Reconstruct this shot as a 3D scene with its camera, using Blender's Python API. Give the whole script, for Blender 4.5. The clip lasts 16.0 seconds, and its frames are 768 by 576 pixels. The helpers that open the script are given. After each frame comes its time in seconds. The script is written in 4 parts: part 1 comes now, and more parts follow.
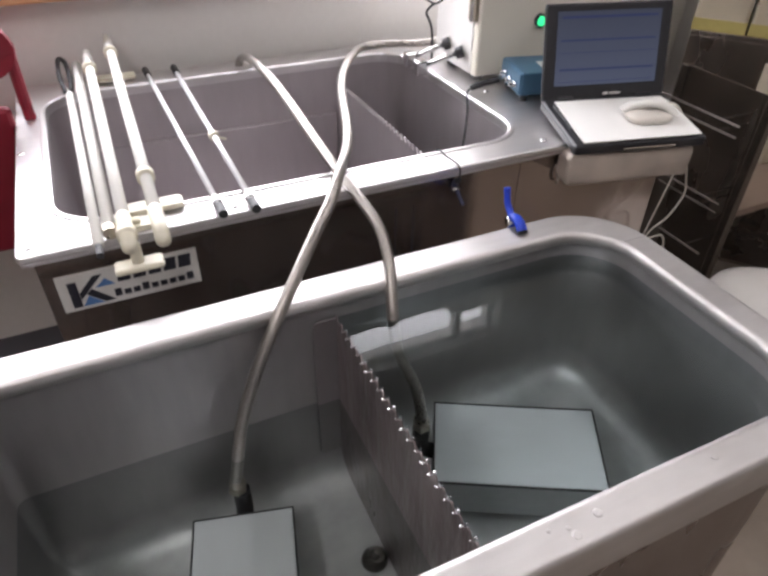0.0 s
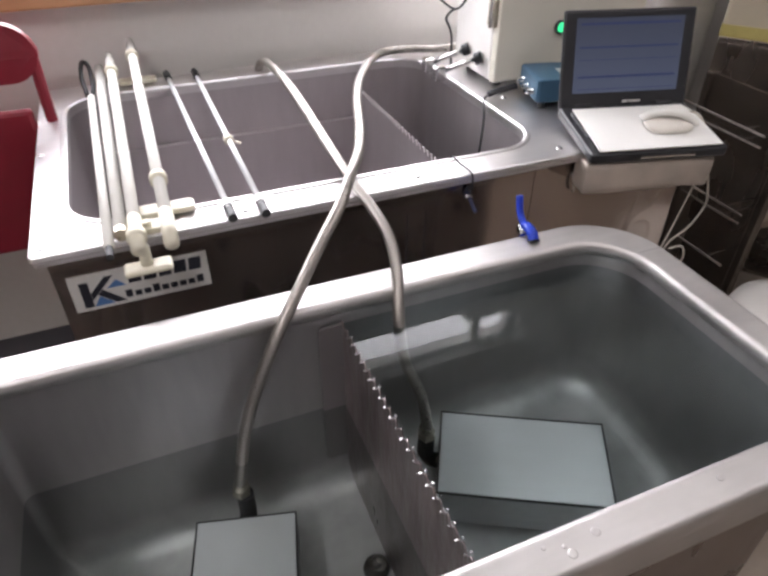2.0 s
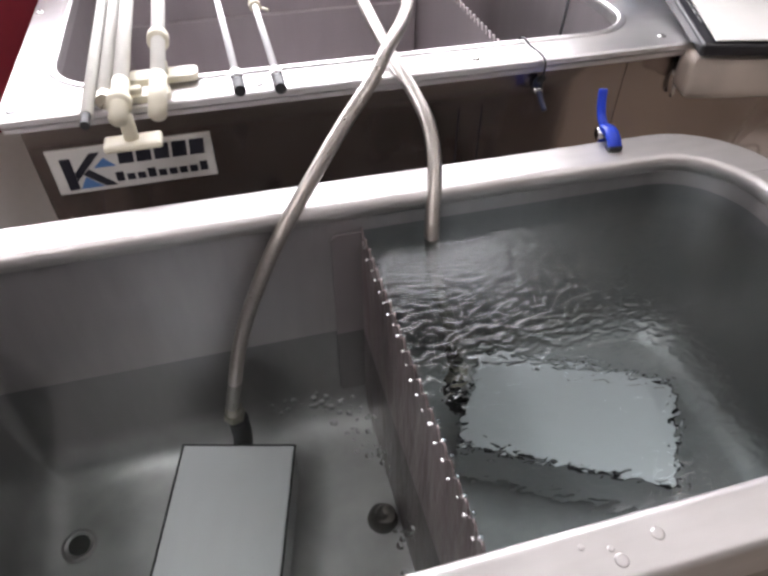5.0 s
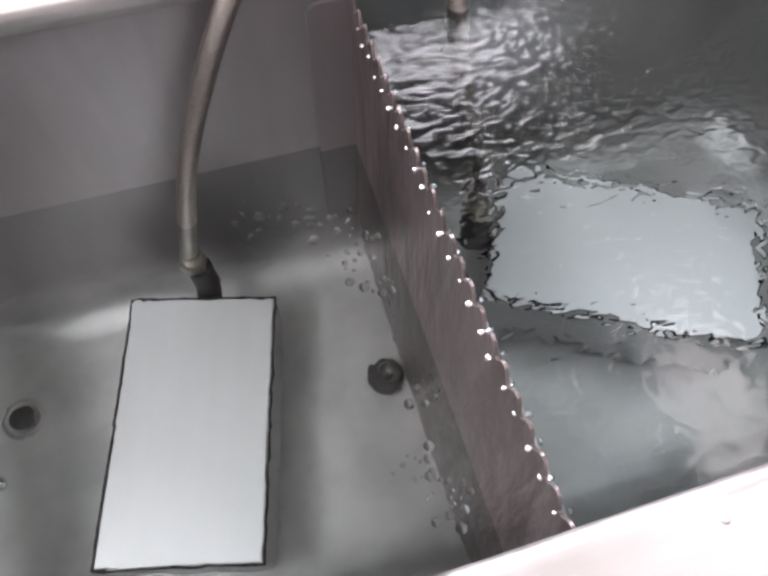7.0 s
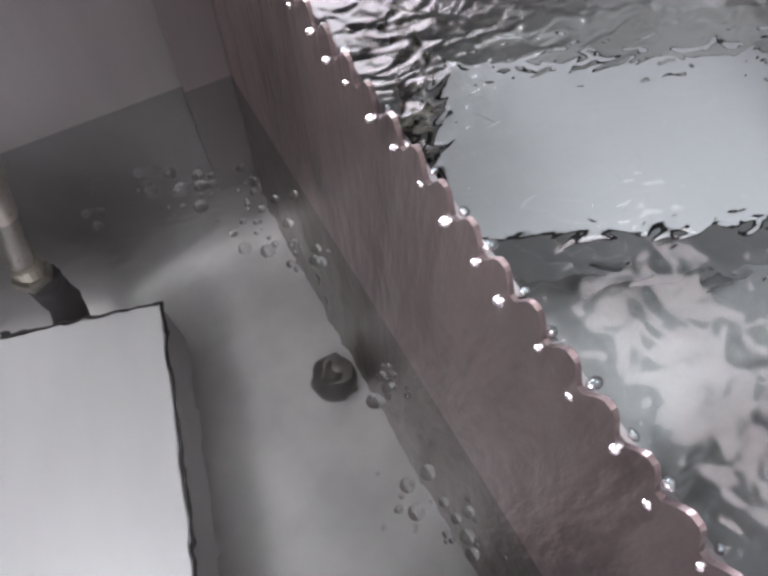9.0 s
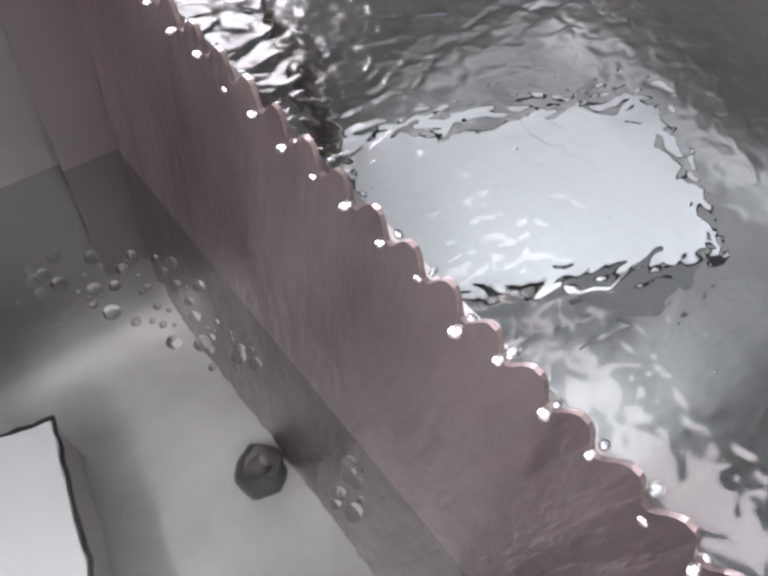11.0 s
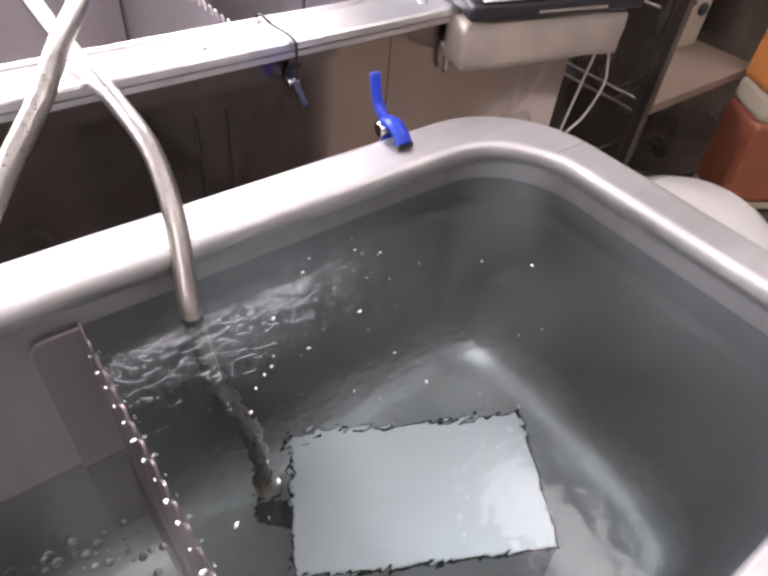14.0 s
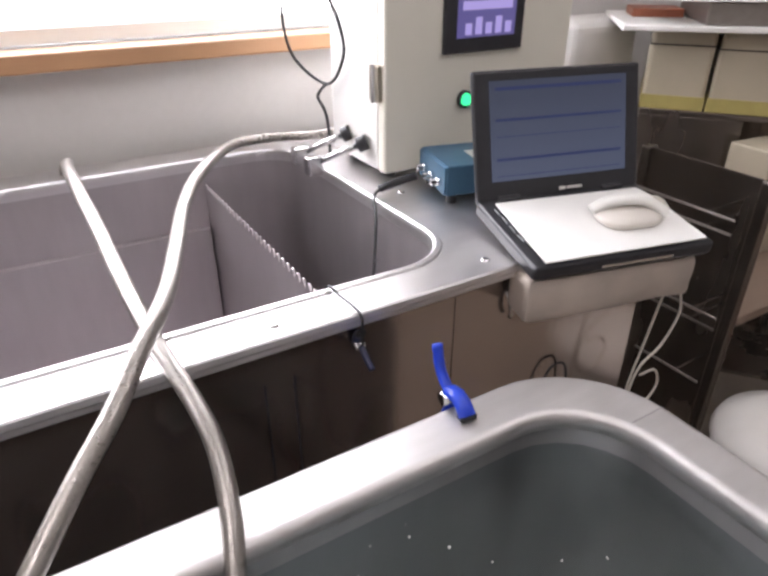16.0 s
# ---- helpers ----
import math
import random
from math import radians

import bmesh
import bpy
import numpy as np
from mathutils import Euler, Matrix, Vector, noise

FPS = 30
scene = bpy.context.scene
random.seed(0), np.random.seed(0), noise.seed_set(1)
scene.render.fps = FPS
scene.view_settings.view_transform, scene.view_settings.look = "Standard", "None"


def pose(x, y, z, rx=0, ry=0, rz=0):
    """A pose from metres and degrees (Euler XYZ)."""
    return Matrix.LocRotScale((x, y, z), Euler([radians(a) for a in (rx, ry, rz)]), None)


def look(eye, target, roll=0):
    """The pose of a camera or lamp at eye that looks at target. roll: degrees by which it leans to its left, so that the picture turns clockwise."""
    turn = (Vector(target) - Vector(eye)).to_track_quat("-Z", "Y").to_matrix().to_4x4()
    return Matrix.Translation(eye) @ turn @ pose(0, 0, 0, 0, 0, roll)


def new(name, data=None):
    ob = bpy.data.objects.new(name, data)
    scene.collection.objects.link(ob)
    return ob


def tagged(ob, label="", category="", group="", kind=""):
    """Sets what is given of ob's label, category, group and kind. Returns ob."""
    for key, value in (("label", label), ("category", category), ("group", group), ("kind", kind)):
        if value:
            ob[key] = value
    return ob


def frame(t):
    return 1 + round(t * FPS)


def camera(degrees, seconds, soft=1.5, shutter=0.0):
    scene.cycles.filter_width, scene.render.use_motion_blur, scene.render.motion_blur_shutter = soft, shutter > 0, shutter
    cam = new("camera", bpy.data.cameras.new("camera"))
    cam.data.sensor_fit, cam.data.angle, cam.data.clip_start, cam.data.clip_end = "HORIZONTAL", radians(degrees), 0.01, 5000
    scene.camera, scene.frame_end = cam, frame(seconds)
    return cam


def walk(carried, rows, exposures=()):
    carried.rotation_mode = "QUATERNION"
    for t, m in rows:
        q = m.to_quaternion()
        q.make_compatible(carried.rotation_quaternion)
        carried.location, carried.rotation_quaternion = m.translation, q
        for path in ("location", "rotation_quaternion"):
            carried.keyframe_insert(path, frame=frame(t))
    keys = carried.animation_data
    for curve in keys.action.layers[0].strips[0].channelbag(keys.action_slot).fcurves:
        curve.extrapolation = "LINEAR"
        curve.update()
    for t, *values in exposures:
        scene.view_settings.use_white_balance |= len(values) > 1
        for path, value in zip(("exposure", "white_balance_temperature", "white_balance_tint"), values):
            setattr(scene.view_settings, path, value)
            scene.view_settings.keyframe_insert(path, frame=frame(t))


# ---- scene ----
cam = camera(63.3, 16.0, soft=3.0)
PATH = [
    (0, (-0.223, -0.204, 1.368), (0.459, 1.227, 0.149), 0.9),
    (0.5, (-0.212, -0.202, 1.369), (0.462, 1.24, 0.157), 1.0),
    (1, (-0.204, -0.205, 1.37), (0.45, 1.248, 0.16), 1.3),
    (1.5, (-0.201, -0.206, 1.37), (0.43, 1.256, 0.16), 0.8),
    (2, (-0.198, -0.208, 1.37), (0.414, 1.261, 0.158), 0.4),
    (2.5, (-0.197, -0.207, 1.366), (0.406, 1.265, 0.155), 0.4),
    (3, (-0.188, -0.206, 1.364), (0.406, 1.265, 0.147), 0.2),
    (5.5, (-0.108, -0.081, 1.203), (0.218, 1.209, -0.29), 0.3),
    (6, (-0.104, -0.038, 1.162), (0.198, 1.093, -0.459), 0.1),
    (6.5, (-0.104, 0.002, 1.144), (0.199, 0.973, -0.578), 0.5),
    (7, (-0.099, 0.025, 1.121), (0.196, 0.898, -0.654), 2.0),
    (7.5, (-0.069, 0.038, 1.085), (0.196, 0.818, -0.738), 5.6),
    (8, (-0.069, 0.049, 1.037), (0.156, 0.772, -0.814), 1.1),
    (8.5, (-0.079, 0.055, 0.998), (0.269, 0.871, -0.795), 2.1),
    (8.7, (-0.079, 0.06, 0.986), (0.327, 0.877, -0.793), 1.7),
    (10.8, (-0.0937, 0.118, 0.9538), (0.7827, 0.7585, -0.726), 15.8),
    (11, (-0.093, 0.119, 0.956), (0.799, 0.767, -0.712), 15.7),
    (11.5, (-0.091, 0.119, 0.9644), (0.8284, 0.7706, -0.6865), 16.1),
    (12, (-0.086, 0.119, 0.986), (0.904, 0.78, -0.621), 17.0),
    (12.5, (-0.0602, 0.1138, 1.0415), (0.8907, 0.8461, -0.5584), 14.1),
    (13, (-0.049, 0.06, 1.063), (0.968, 1.043, -0.351), 7.6),
    (13.2, (-0.04, 0.046, 1.084), (0.957, 1.075, -0.311), 6.8),
    (13.5, (-0.034, 0.059, 1.121), (0.953, 1.053, -0.306), 7.4),
    (13.8, (-0.033, 0.06, 1.138), (0.958, 1.135, -0.23), 6.9),
    (14, (-0.03, 0.053, 1.166), (0.926, 1.133, -0.22), 6.5),
    (14.5, (-0.011, 0.085, 1.197), (0.894, 1.27, -0.135), 4.7),
    (15, (0.008, 0.092, 1.217), (0.901, 1.414, 0.01), 2.3),
    (15.5, (0.015, 0.097, 1.235), (0.906, 1.513, 0.14), 1.3),
    (16, (0.02, 0.098, 1.244), (0.923, 1.592, 0.268), 0.0),
]
walk(cam, [(t, look(eye, target, roll)) for t, eye, target, roll in PATH],
     exposures=[(0, -0.25, 6420, 12), (3, -0.25, 6420, 12), (5.5, -0.05, 6430, 13), (6.2, 0.25, 6430, 13), (7, 0.45, 6430, 16), (8.5, 0.42, 6430, 20), (11, 0.92, 6430, 19), (12, 0.88, 6430, 19), (13.5, 0.52, 6420, 19), (14.5, 0.34, 6420, 17), (15.2, 0.08, 6400, 15), (16, -0.05, 6390, 13)])

# ---------- light ----------
world = bpy.data.worlds.new("world")
scene.world = world
world.use_nodes = True
wn = world.node_tree.nodes
sky = wn.new("ShaderNodeTexSky")
sky.sky_type, sky.sun_disc = "NISHITA", False
sky.sun_elevation, sky.sun_rotation = radians(40), radians(20)
world.node_tree.links.new(sky.outputs[0], wn["Background"].inputs[0])
wn["Background"].inputs[1].default_value = 0.1

RIM = 0.85       # near tank rim top
TOP = 0.91       # far tank deck top
WATER = 0.809    # water behind the weir
POOL = 0.652     # water in the overflow side
PAN = 0.42       # tank floor
WALL_Y = 1.30


def area_lamp(name, m, w, h, power, colour):
    lamp = bpy.data.lights.new(name, "AREA")
    lamp.shape, lamp.size, lamp.size_y, lamp.energy, lamp.color = "RECTANGLE", w, h, power, colour
    ob = new(name, lamp)
    ob.matrix_world = m
    return ob


area_lamp("ceiling_lamp_light", pose(-0.9, -0.35, 2.40), 0.25, 1.2, 15, (1.0, 0.945, 0.955))
area_lamp("ceiling_lamp_light", pose(1.1, 0.0, 2.40), 0.25, 1.2, 6, (1.0, 0.945, 0.955))


# ---------- materials ----------
def mat(name, base, rough=0.5, metal=0.0, var=0.15, scale=30.0, bump=0.0, stretch=(1, 1, 1), rvar=0.1, alpha_noise=4.0, depth=0.002):
    m = bpy.data.materials.new(name)
    m.use_nodes = True
    nt = m.node_tree
    n, l = nt.nodes, nt.links
    p = n["Principled BSDF"]
    p.inputs["Metallic"].default_value = metal
    co = n.new("ShaderNodeTexCoord")
    mp = n.new("ShaderNodeMapping")
    mp.inputs["Scale"].default_value = stretch
    l.new(co.outputs["Object"], mp.inputs[0])
    fine, big = n.new("ShaderNodeTexNoise"), n.new("ShaderNodeTexNoise")
    fine.inputs["Scale"].default_value, fine.inputs["Detail"].default_value = scale, 5
    big.inputs["Scale"].default_value, big.inputs["Detail"].default_value = alpha_noise, 3
    l.new(mp.outputs[0], fine.inputs[0])
    l.new(co.outputs["Object"], big.inputs[0])
    add = n.new("ShaderNodeMath")
    add.operation = "ADD"
    l.new(fine.outputs[0], add.inputs[0])
    l.new(big.outputs[0], add.inputs[1])
    ramp = n.new("ShaderNodeMapRange")
    ramp.inputs[1].default_value, ramp.inputs[2].default_value = 0.6, 1.4
    ramp.inputs[3].default_value, ramp.inputs[4].default_value = 1 - var, 1 + var
    l.new(add.outputs[0], ramp.inputs[0])
    mul = n.new("ShaderNodeVectorMath")
    mul.operation = "SCALE"
    mul.inputs[0].default_value = base
    l.new(ramp.outputs[0], mul.inputs["Scale"])
    l.new(mul.outputs[0], p.inputs["Base Color"])
    rr = n.new("ShaderNodeMapRange")
    rr.inputs[1].default_value, rr.inputs[2].default_value = 0.6, 1.4
    rr.inputs[3].default_value, rr.inputs[4].default_value = max(0.02, rough - rvar), min(1, rough + rvar)
    l.new(add.outputs[0], rr.inputs[0])
    l.new(rr.outputs[0], p.inputs["Roughness"])
    if bump:
        bp = n.new("ShaderNodeBump")
        bp.inputs["Strength"].default_value, bp.inputs["Distance"].default_value = bump, depth
        l.new(fine.outputs[0], bp.inputs["Height"])
        l.new(bp.outputs[0], p.inputs["Normal"])
    return m


def glow(name, colour, strength):
    m = bpy.data.materials.new(name)
    m.use_nodes = True
    p = m.node_tree.nodes["Principled BSDF"]
    p.inputs["Base Color"].default_value = (*[c * 0.3 for c in colour], 1)
    p.inputs["Emission Color"].default_value = (*colour, 1)
    p.inputs["Emission Strength"].default_value = strength
    return m


def water_mat(name, tint, rest=None, scale=(80, 132, 1), height=0.0017):
    """Water seen from above: tinted refraction below a clear reflection. Water lifted above its rest level is rippled."""
    m = bpy.data.materials.new(name)
    m.use_nodes = True
    n, l = m.node_tree.nodes, m.node_tree.links
    g, r, f, mix = n.new("ShaderNodeBsdfGlossy"), n.new("ShaderNodeBsdfRefraction"), n.new("ShaderNodeFresnel"), n.new("ShaderNodeMixShader")
    r.inputs["Color"].default_value = (*tint, 1)
    r.inputs["Roughness"].default_value, r.inputs["IOR"].default_value = 0.0, 1.333
    g.inputs["Color"].default_value, g.inputs["Roughness"].default_value = (1, 1, 1, 1), 0.0
    f.inputs["IOR"].default_value = 1.333
    l.new(f.outputs[0], mix.inputs[0])
    l.new(r.outputs[0], mix.inputs[1])
    l.new(g.outputs[0], mix.inputs[2])
    l.new(mix.outputs[0], n["Material Output"].inputs[0])
    if rest is not None:
        info, geo, sep, nrm = n.new("ShaderNodeObjectInfo"), n.new("ShaderNodeNewGeometry"), n.new("ShaderNodeSeparateXYZ"), n.new("ShaderNodeSeparateXYZ")
        l.new(info.outputs["Location"], sep.inputs[0])
        l.new(geo.outputs["True Normal"], nrm.inputs[0])
        lift = n.new("ShaderNodeMapRange")
        lift.inputs[1].default_value, lift.inputs[2].default_value = rest, rest + 0.001
        l.new(sep.outputs[2], lift.inputs[0])
        phase = n.new("ShaderNodeMath")
        phase.operation, phase.inputs[1].default_value = "MULTIPLY", 14.0
        l.new(nrm.outputs[0], phase.inputs[0])
        mp, tx, bp = n.new("ShaderNodeMapping"), n.new("ShaderNodeTexNoise"), n.new("ShaderNodeBump")
        mp.inputs["Scale"].default_value, mp.inputs["Rotation"].default_value = scale, (0, 0, 0.35)
        tx.noise_dimensions = "4D"
        tx.inputs["Scale"].default_value, tx.inputs["Detail"].default_value, tx.inputs["Roughness"].default_value = 1.0, 1.2, 0.45
        tx.inputs["Distortion"].default_value = 0.6
        bp.inputs["Distance"].default_value = height
        l.new(geo.outputs["Position"], mp.inputs[0])
        l.new(mp.outputs[0], tx.inputs["Vector"])
        l.new(phase.outputs[0], tx.inputs["W"])
        l.new(tx.outputs[0], bp.inputs["Height"])
        l.new(lift.outputs[0], bp.inputs["Strength"])
        for q in (g, r, f):
            l.new(bp.outputs[0], q.inputs["Normal"])
    return m




def basin_mat():
    """Dull wall steel, lightened at foot and floor for caught light, with drifting sediment."""
    m = mat("basin_steel", (0.40, 0.385, 0.388), 0.42, 0.85, 0.10, 60, 0.05, (1, 1, 0.2), 0.08)
    n, l = m.node_tree.nodes, m.node_tree.links
    p = n["Principled BSDF"]
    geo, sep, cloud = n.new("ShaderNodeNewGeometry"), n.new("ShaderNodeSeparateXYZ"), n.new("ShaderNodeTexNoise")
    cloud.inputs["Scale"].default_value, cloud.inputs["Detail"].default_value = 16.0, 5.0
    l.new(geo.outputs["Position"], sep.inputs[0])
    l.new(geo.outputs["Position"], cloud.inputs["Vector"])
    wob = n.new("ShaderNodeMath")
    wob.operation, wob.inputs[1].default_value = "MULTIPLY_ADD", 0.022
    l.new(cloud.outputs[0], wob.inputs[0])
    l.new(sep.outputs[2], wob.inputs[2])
    # Height mask: the light on foot and floor goes into colour and metallic.
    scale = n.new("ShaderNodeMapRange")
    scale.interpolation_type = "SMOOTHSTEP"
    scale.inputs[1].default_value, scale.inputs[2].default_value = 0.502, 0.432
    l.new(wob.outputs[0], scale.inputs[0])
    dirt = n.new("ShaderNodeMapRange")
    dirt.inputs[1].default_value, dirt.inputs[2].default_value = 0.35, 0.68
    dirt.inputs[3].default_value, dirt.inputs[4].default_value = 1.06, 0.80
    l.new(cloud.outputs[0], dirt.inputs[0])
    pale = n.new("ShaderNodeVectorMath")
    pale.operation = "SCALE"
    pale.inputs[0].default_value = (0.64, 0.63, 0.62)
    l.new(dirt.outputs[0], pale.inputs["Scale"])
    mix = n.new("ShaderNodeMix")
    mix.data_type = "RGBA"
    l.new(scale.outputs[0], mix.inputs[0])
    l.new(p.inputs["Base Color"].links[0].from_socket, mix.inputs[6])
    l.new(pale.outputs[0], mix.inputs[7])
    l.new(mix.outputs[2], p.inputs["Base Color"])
    metal = n.new("ShaderNodeMapRange")
    metal.inputs[3].default_value, metal.inputs[4].default_value = 0.85, 0.50
    l.new(scale.outputs[0], metal.inputs[0])
    l.new(metal.outputs[0], p.inputs["Metallic"])
    return m


STEEL = basin_mat()
SEAMSTEEL = mat("seam_steel", (0.40, 0.375, 0.385), 0.42, 0.85, 0.10, 60, 0.05, (1, 1, 0.2), 0.08)
RODSTEEL = mat("pale_rod_steel", (0.82, 0.82, 0.84), 0.42, 0.35, 0.06, 60)
WEIRSTEEL = mat("stained_weir_steel", (0.235, 0.195, 0.193), 0.36, 0.70, 0.32, 26, 0.7, (1, 1, 0.28), 0.12, 9.0, 0.016)
RIMSTEEL = mat("rim_steel", (0.565, 0.545, 0.535), 0.47, 0.9, 0.10, 80, 0.05, (0.2, 1, 1), 0.07, 14.0)
PANEL = mat("polished_panel_steel", (0.46, 0.39, 0.355), 0.15, 0.88, 0.20, 9, 0.12, (1, 1, 0.25), 0.05, 5.0, 0.006)
FLANGE = mat("flange_steel", (0.33, 0.305, 0.31), 0.45, 0.85, 0.08, 30, 0.03, (1, 1, 0.2), 0.06)
SHELL = mat("brown_shell_steel", (0.20, 0.155, 0.135), 0.28, 0.75, 0.20, 14, 0.05, (1, 1, 0.2), 0.08)
DECK = mat("deck_steel", (0.70, 0.68, 0.68), 0.38, 0.95, 0.08, 60, 0.04, (0.2, 1, 1), 0.08)
BASIN = mat("far_basin_steel", (0.50, 0.465, 0.475), 0.42, 0.8, 0.10, 40, 0.05, (1, 1, 0.2), 0.08)
# Same box steel; the top's reflected sheen is put into a near-white base.
BOXTOP_SHEEN = mat("transducer_top_sheen", (0.92, 0.92, 0.94), 0.36, 0.40, 0.03, 90, 0.0, (1, 0.2, 1), 0.03)
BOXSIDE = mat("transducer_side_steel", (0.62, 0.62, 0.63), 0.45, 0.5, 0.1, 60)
RUBBER = mat("black_rubber", (0.02, 0.02, 0.022), 0.55, 0, 0.2, 60)
BLACK = mat("black_plastic", (0.022, 0.022, 0.026), 0.38, 0, 0.2, 90, 0.1)
DARK = mat("dark_metal", (0.06, 0.055, 0.05), 0.45, 0.6, 0.25, 20, 0.05)
WHITEPL = mat("white_plastic", (0.80, 0.79, 0.75), 0.35, 0, 0.05, 40)
IVORY = mat("ivory_plastic", (0.72, 0.68, 0.55), 0.42, 0, 0.07, 40)
CHROME = mat("chrome", (0.75, 0.75, 0.75), 0.15, 1.0, 0.05, 60)
BRASS = mat("dull_nickel", (0.48, 0.44, 0.36), 0.32, 1.0, 0.12, 60)
CREAM = mat("cream_enamel", (0.70, 0.67, 0.58), 0.35, 0, 0.03, 25, 0.02)
CREAMSIDE = mat("white_enamel", (0.78, 0.76, 0.73), 0.35, 0, 0.03, 25, 0.02)
PLASTER = mat("grey_wall_paint", (0.62, 0.60, 0.575), 0.7, 0, 0.04, 60, 0.1)
CEIL = mat("ceiling_board", (0.80, 0.79, 0.77), 0.8, 0, 0.04, 50, 0.1)
FLOOR = mat("floor_vinyl", (0.34, 0.285, 0.235), 0.45, 0, 0.2, 12, 0.05)
WOOD = mat("sill_wood", (0.48, 0.27, 0.14), 0.45, 0, 0.2, 30, 0.1, (0.1, 1, 1))
RED = mat("red_chair_plastic", (0.19, 0.005, 0.018), 0.4, 0, 0.1, 30)
BLUE = mat("blue_clamp_plastic", (0.012, 0.05, 0.50), 0.35, 0, 0.1, 50)
DKBLUE = mat("dark_blue_plastic", (0.008, 0.012, 0.05), 0.4, 0, 0.1, 50)
BLUEBOX = mat("blue_grey_case", (0.06, 0.14, 0.225), 0.42, 0.2, 0.1, 60)
PAPER = mat("white_paper", (0.84, 0.83, 0.80), 0.75, 0, 0.03, 30)
MOUSE = mat("mouse_plastic", (0.68, 0.64, 0.58), 0.35, 0, 0.05, 40)
CABLE = mat("white_cable", (0.66, 0.62, 0.55), 0.5, 0, 0.06, 40)
SHEET = mat("dull_rack_sheet", (0.17, 0.145, 0.125), 0.26, 0.8, 0.28, 14, 0.05, (1, 1, 0.15))
LABELW = mat("label_white", (0.70, 0.69, 0.66), 0.45, 0, 0.04, 40)
INK = mat("label_ink", (0.02, 0.02, 0.03), 0.5, 0, 0.1, 40)
INKBLUE = mat("label_blue", (0.10, 0.22, 0.48), 0.5, 0, 0.1, 40)
TAPE = mat("yellow_tape", (0.38, 0.32, 0.11), 0.45, 0, 0.12, 40)
BINMAT = mat("cream_box", (0.44, 0.385, 0.29), 0.5, 0, 0.06, 20)
CARTON = mat("orange_bottle", (0.30, 0.095, 0.05), 0.35, 0, 0.2, 14)
WRAP = mat("wrinkled_wrap", (0.42, 0.36, 0.31), 0.42, 0.1, 0.3, 16, 0.8)
SHELFWOOD = mat("brown_shelf_board", (0.20, 0.145, 0.11), 0.5, 0, 0.2, 25, 0.1, (0.1, 1, 1))
RUNNER = mat("dull_wire", (0.28, 0.25, 0.23), 0.42, 0.8, 0.15, 60)
TUBE_ORANGE = mat("amber_plastic", (0.50, 0.19, 0.05), 0.3, 0, 0.15, 20)
SCREEN = glow("laptop_screen", (0.050, 0.060, 0.095), 1.0)
SCREENLINE = glow("screen_trace", (0.018, 0.026, 0.085), 1.0)
PANELSCR = glow("touch_screen", (0.10, 0.085, 0.24), 1.0)
PANELBAR = glow("touch_screen_bars", (0.36, 0.30, 0.62), 1.0)
GREEN = glow("green_lamp_glow", (0.05, 0.95, 0.35), 1.4)


def shade_screen(m, colour):
    """A screen that dims towards its upper edge, as a flat panel does seen from above."""
    n, l = m.node_tree.nodes, m.node_tree.links
    co, sep, ramp, mul = n.new("ShaderNodeTexCoord"), n.new("ShaderNodeSeparateXYZ"), n.new("ShaderNodeMapRange"), n.new("ShaderNodeVectorMath")
    l.new(co.outputs["Generated"], sep.inputs[0])
    l.new(sep.outputs[2], ramp.inputs[0])
    ramp.inputs[1].default_value, ramp.inputs[2].default_value, ramp.inputs[3].default_value, ramp.inputs[4].default_value = 0.0, 1.0, 1.25, 0.62
    mul.operation = "SCALE"
    mul.inputs[0].default_value = colour
    l.new(ramp.outputs[0], mul.inputs["Scale"])
    l.new(mul.outputs[0], n["Principled BSDF"].inputs["Emission Color"])


shade_screen(SCREEN, (0.050, 0.060, 0.095))
DAY = glow("window_daylight", (0.97, 0.96, 1.0), 12.0)
LAMPGLOW = glow("lamp_diffuser", (1.0, 0.97, 0.92), 2.2)
WATERMAT = water_mat("water", (0.555, 0.625, 0.625), 0.809, height=0.0021)
POOLMAT = water_mat("pool_water", (0.58, 0.625, 0.615), 0.652, (48, 62, 1), 0.0009)
# Near-metal finish on the drops, put in for the window glints on the water.
BEADMAT = mat("glint_bead", (0.80, 0.80, 0.82), 0.06, 0.9, 0.02, 60, 0, (1, 1, 1), 0.02)
BUBBLEMAT = water_mat("bubble_water", (0.95, 0.96, 0.96))


def braid_mat():
    """Silver braided sleeve."""
    return mat("braided_steel", (0.37, 0.345, 0.318), 0.32, 0.88, 0.14, 300, 0.35, (1, 1, 1))


BRAID = braid_mat()


# ---------- mesh helpers ----------
def part(name, bm, material, parent=None, label="", smooth=False):
    me = bpy.data.meshes.new(name)
    bm.normal_update()
    bm.to_mesh(me)
    bm.free()
    for p in me.polygons:
        p.use_smooth = smooth
    me.materials.append(material)
    ob = new(name, me)
    if parent is not None:
        ob.parent = parent
    if label:
        ob["label"] = label
    return ob


def thing(name, label, category, m=None, group="", kind=""):
    ob = new(name)
    ob.empty_display_size = 0.05
    if m is not None:
        ob.matrix_basis = m
    return tagged(ob, label, category, group, kind)


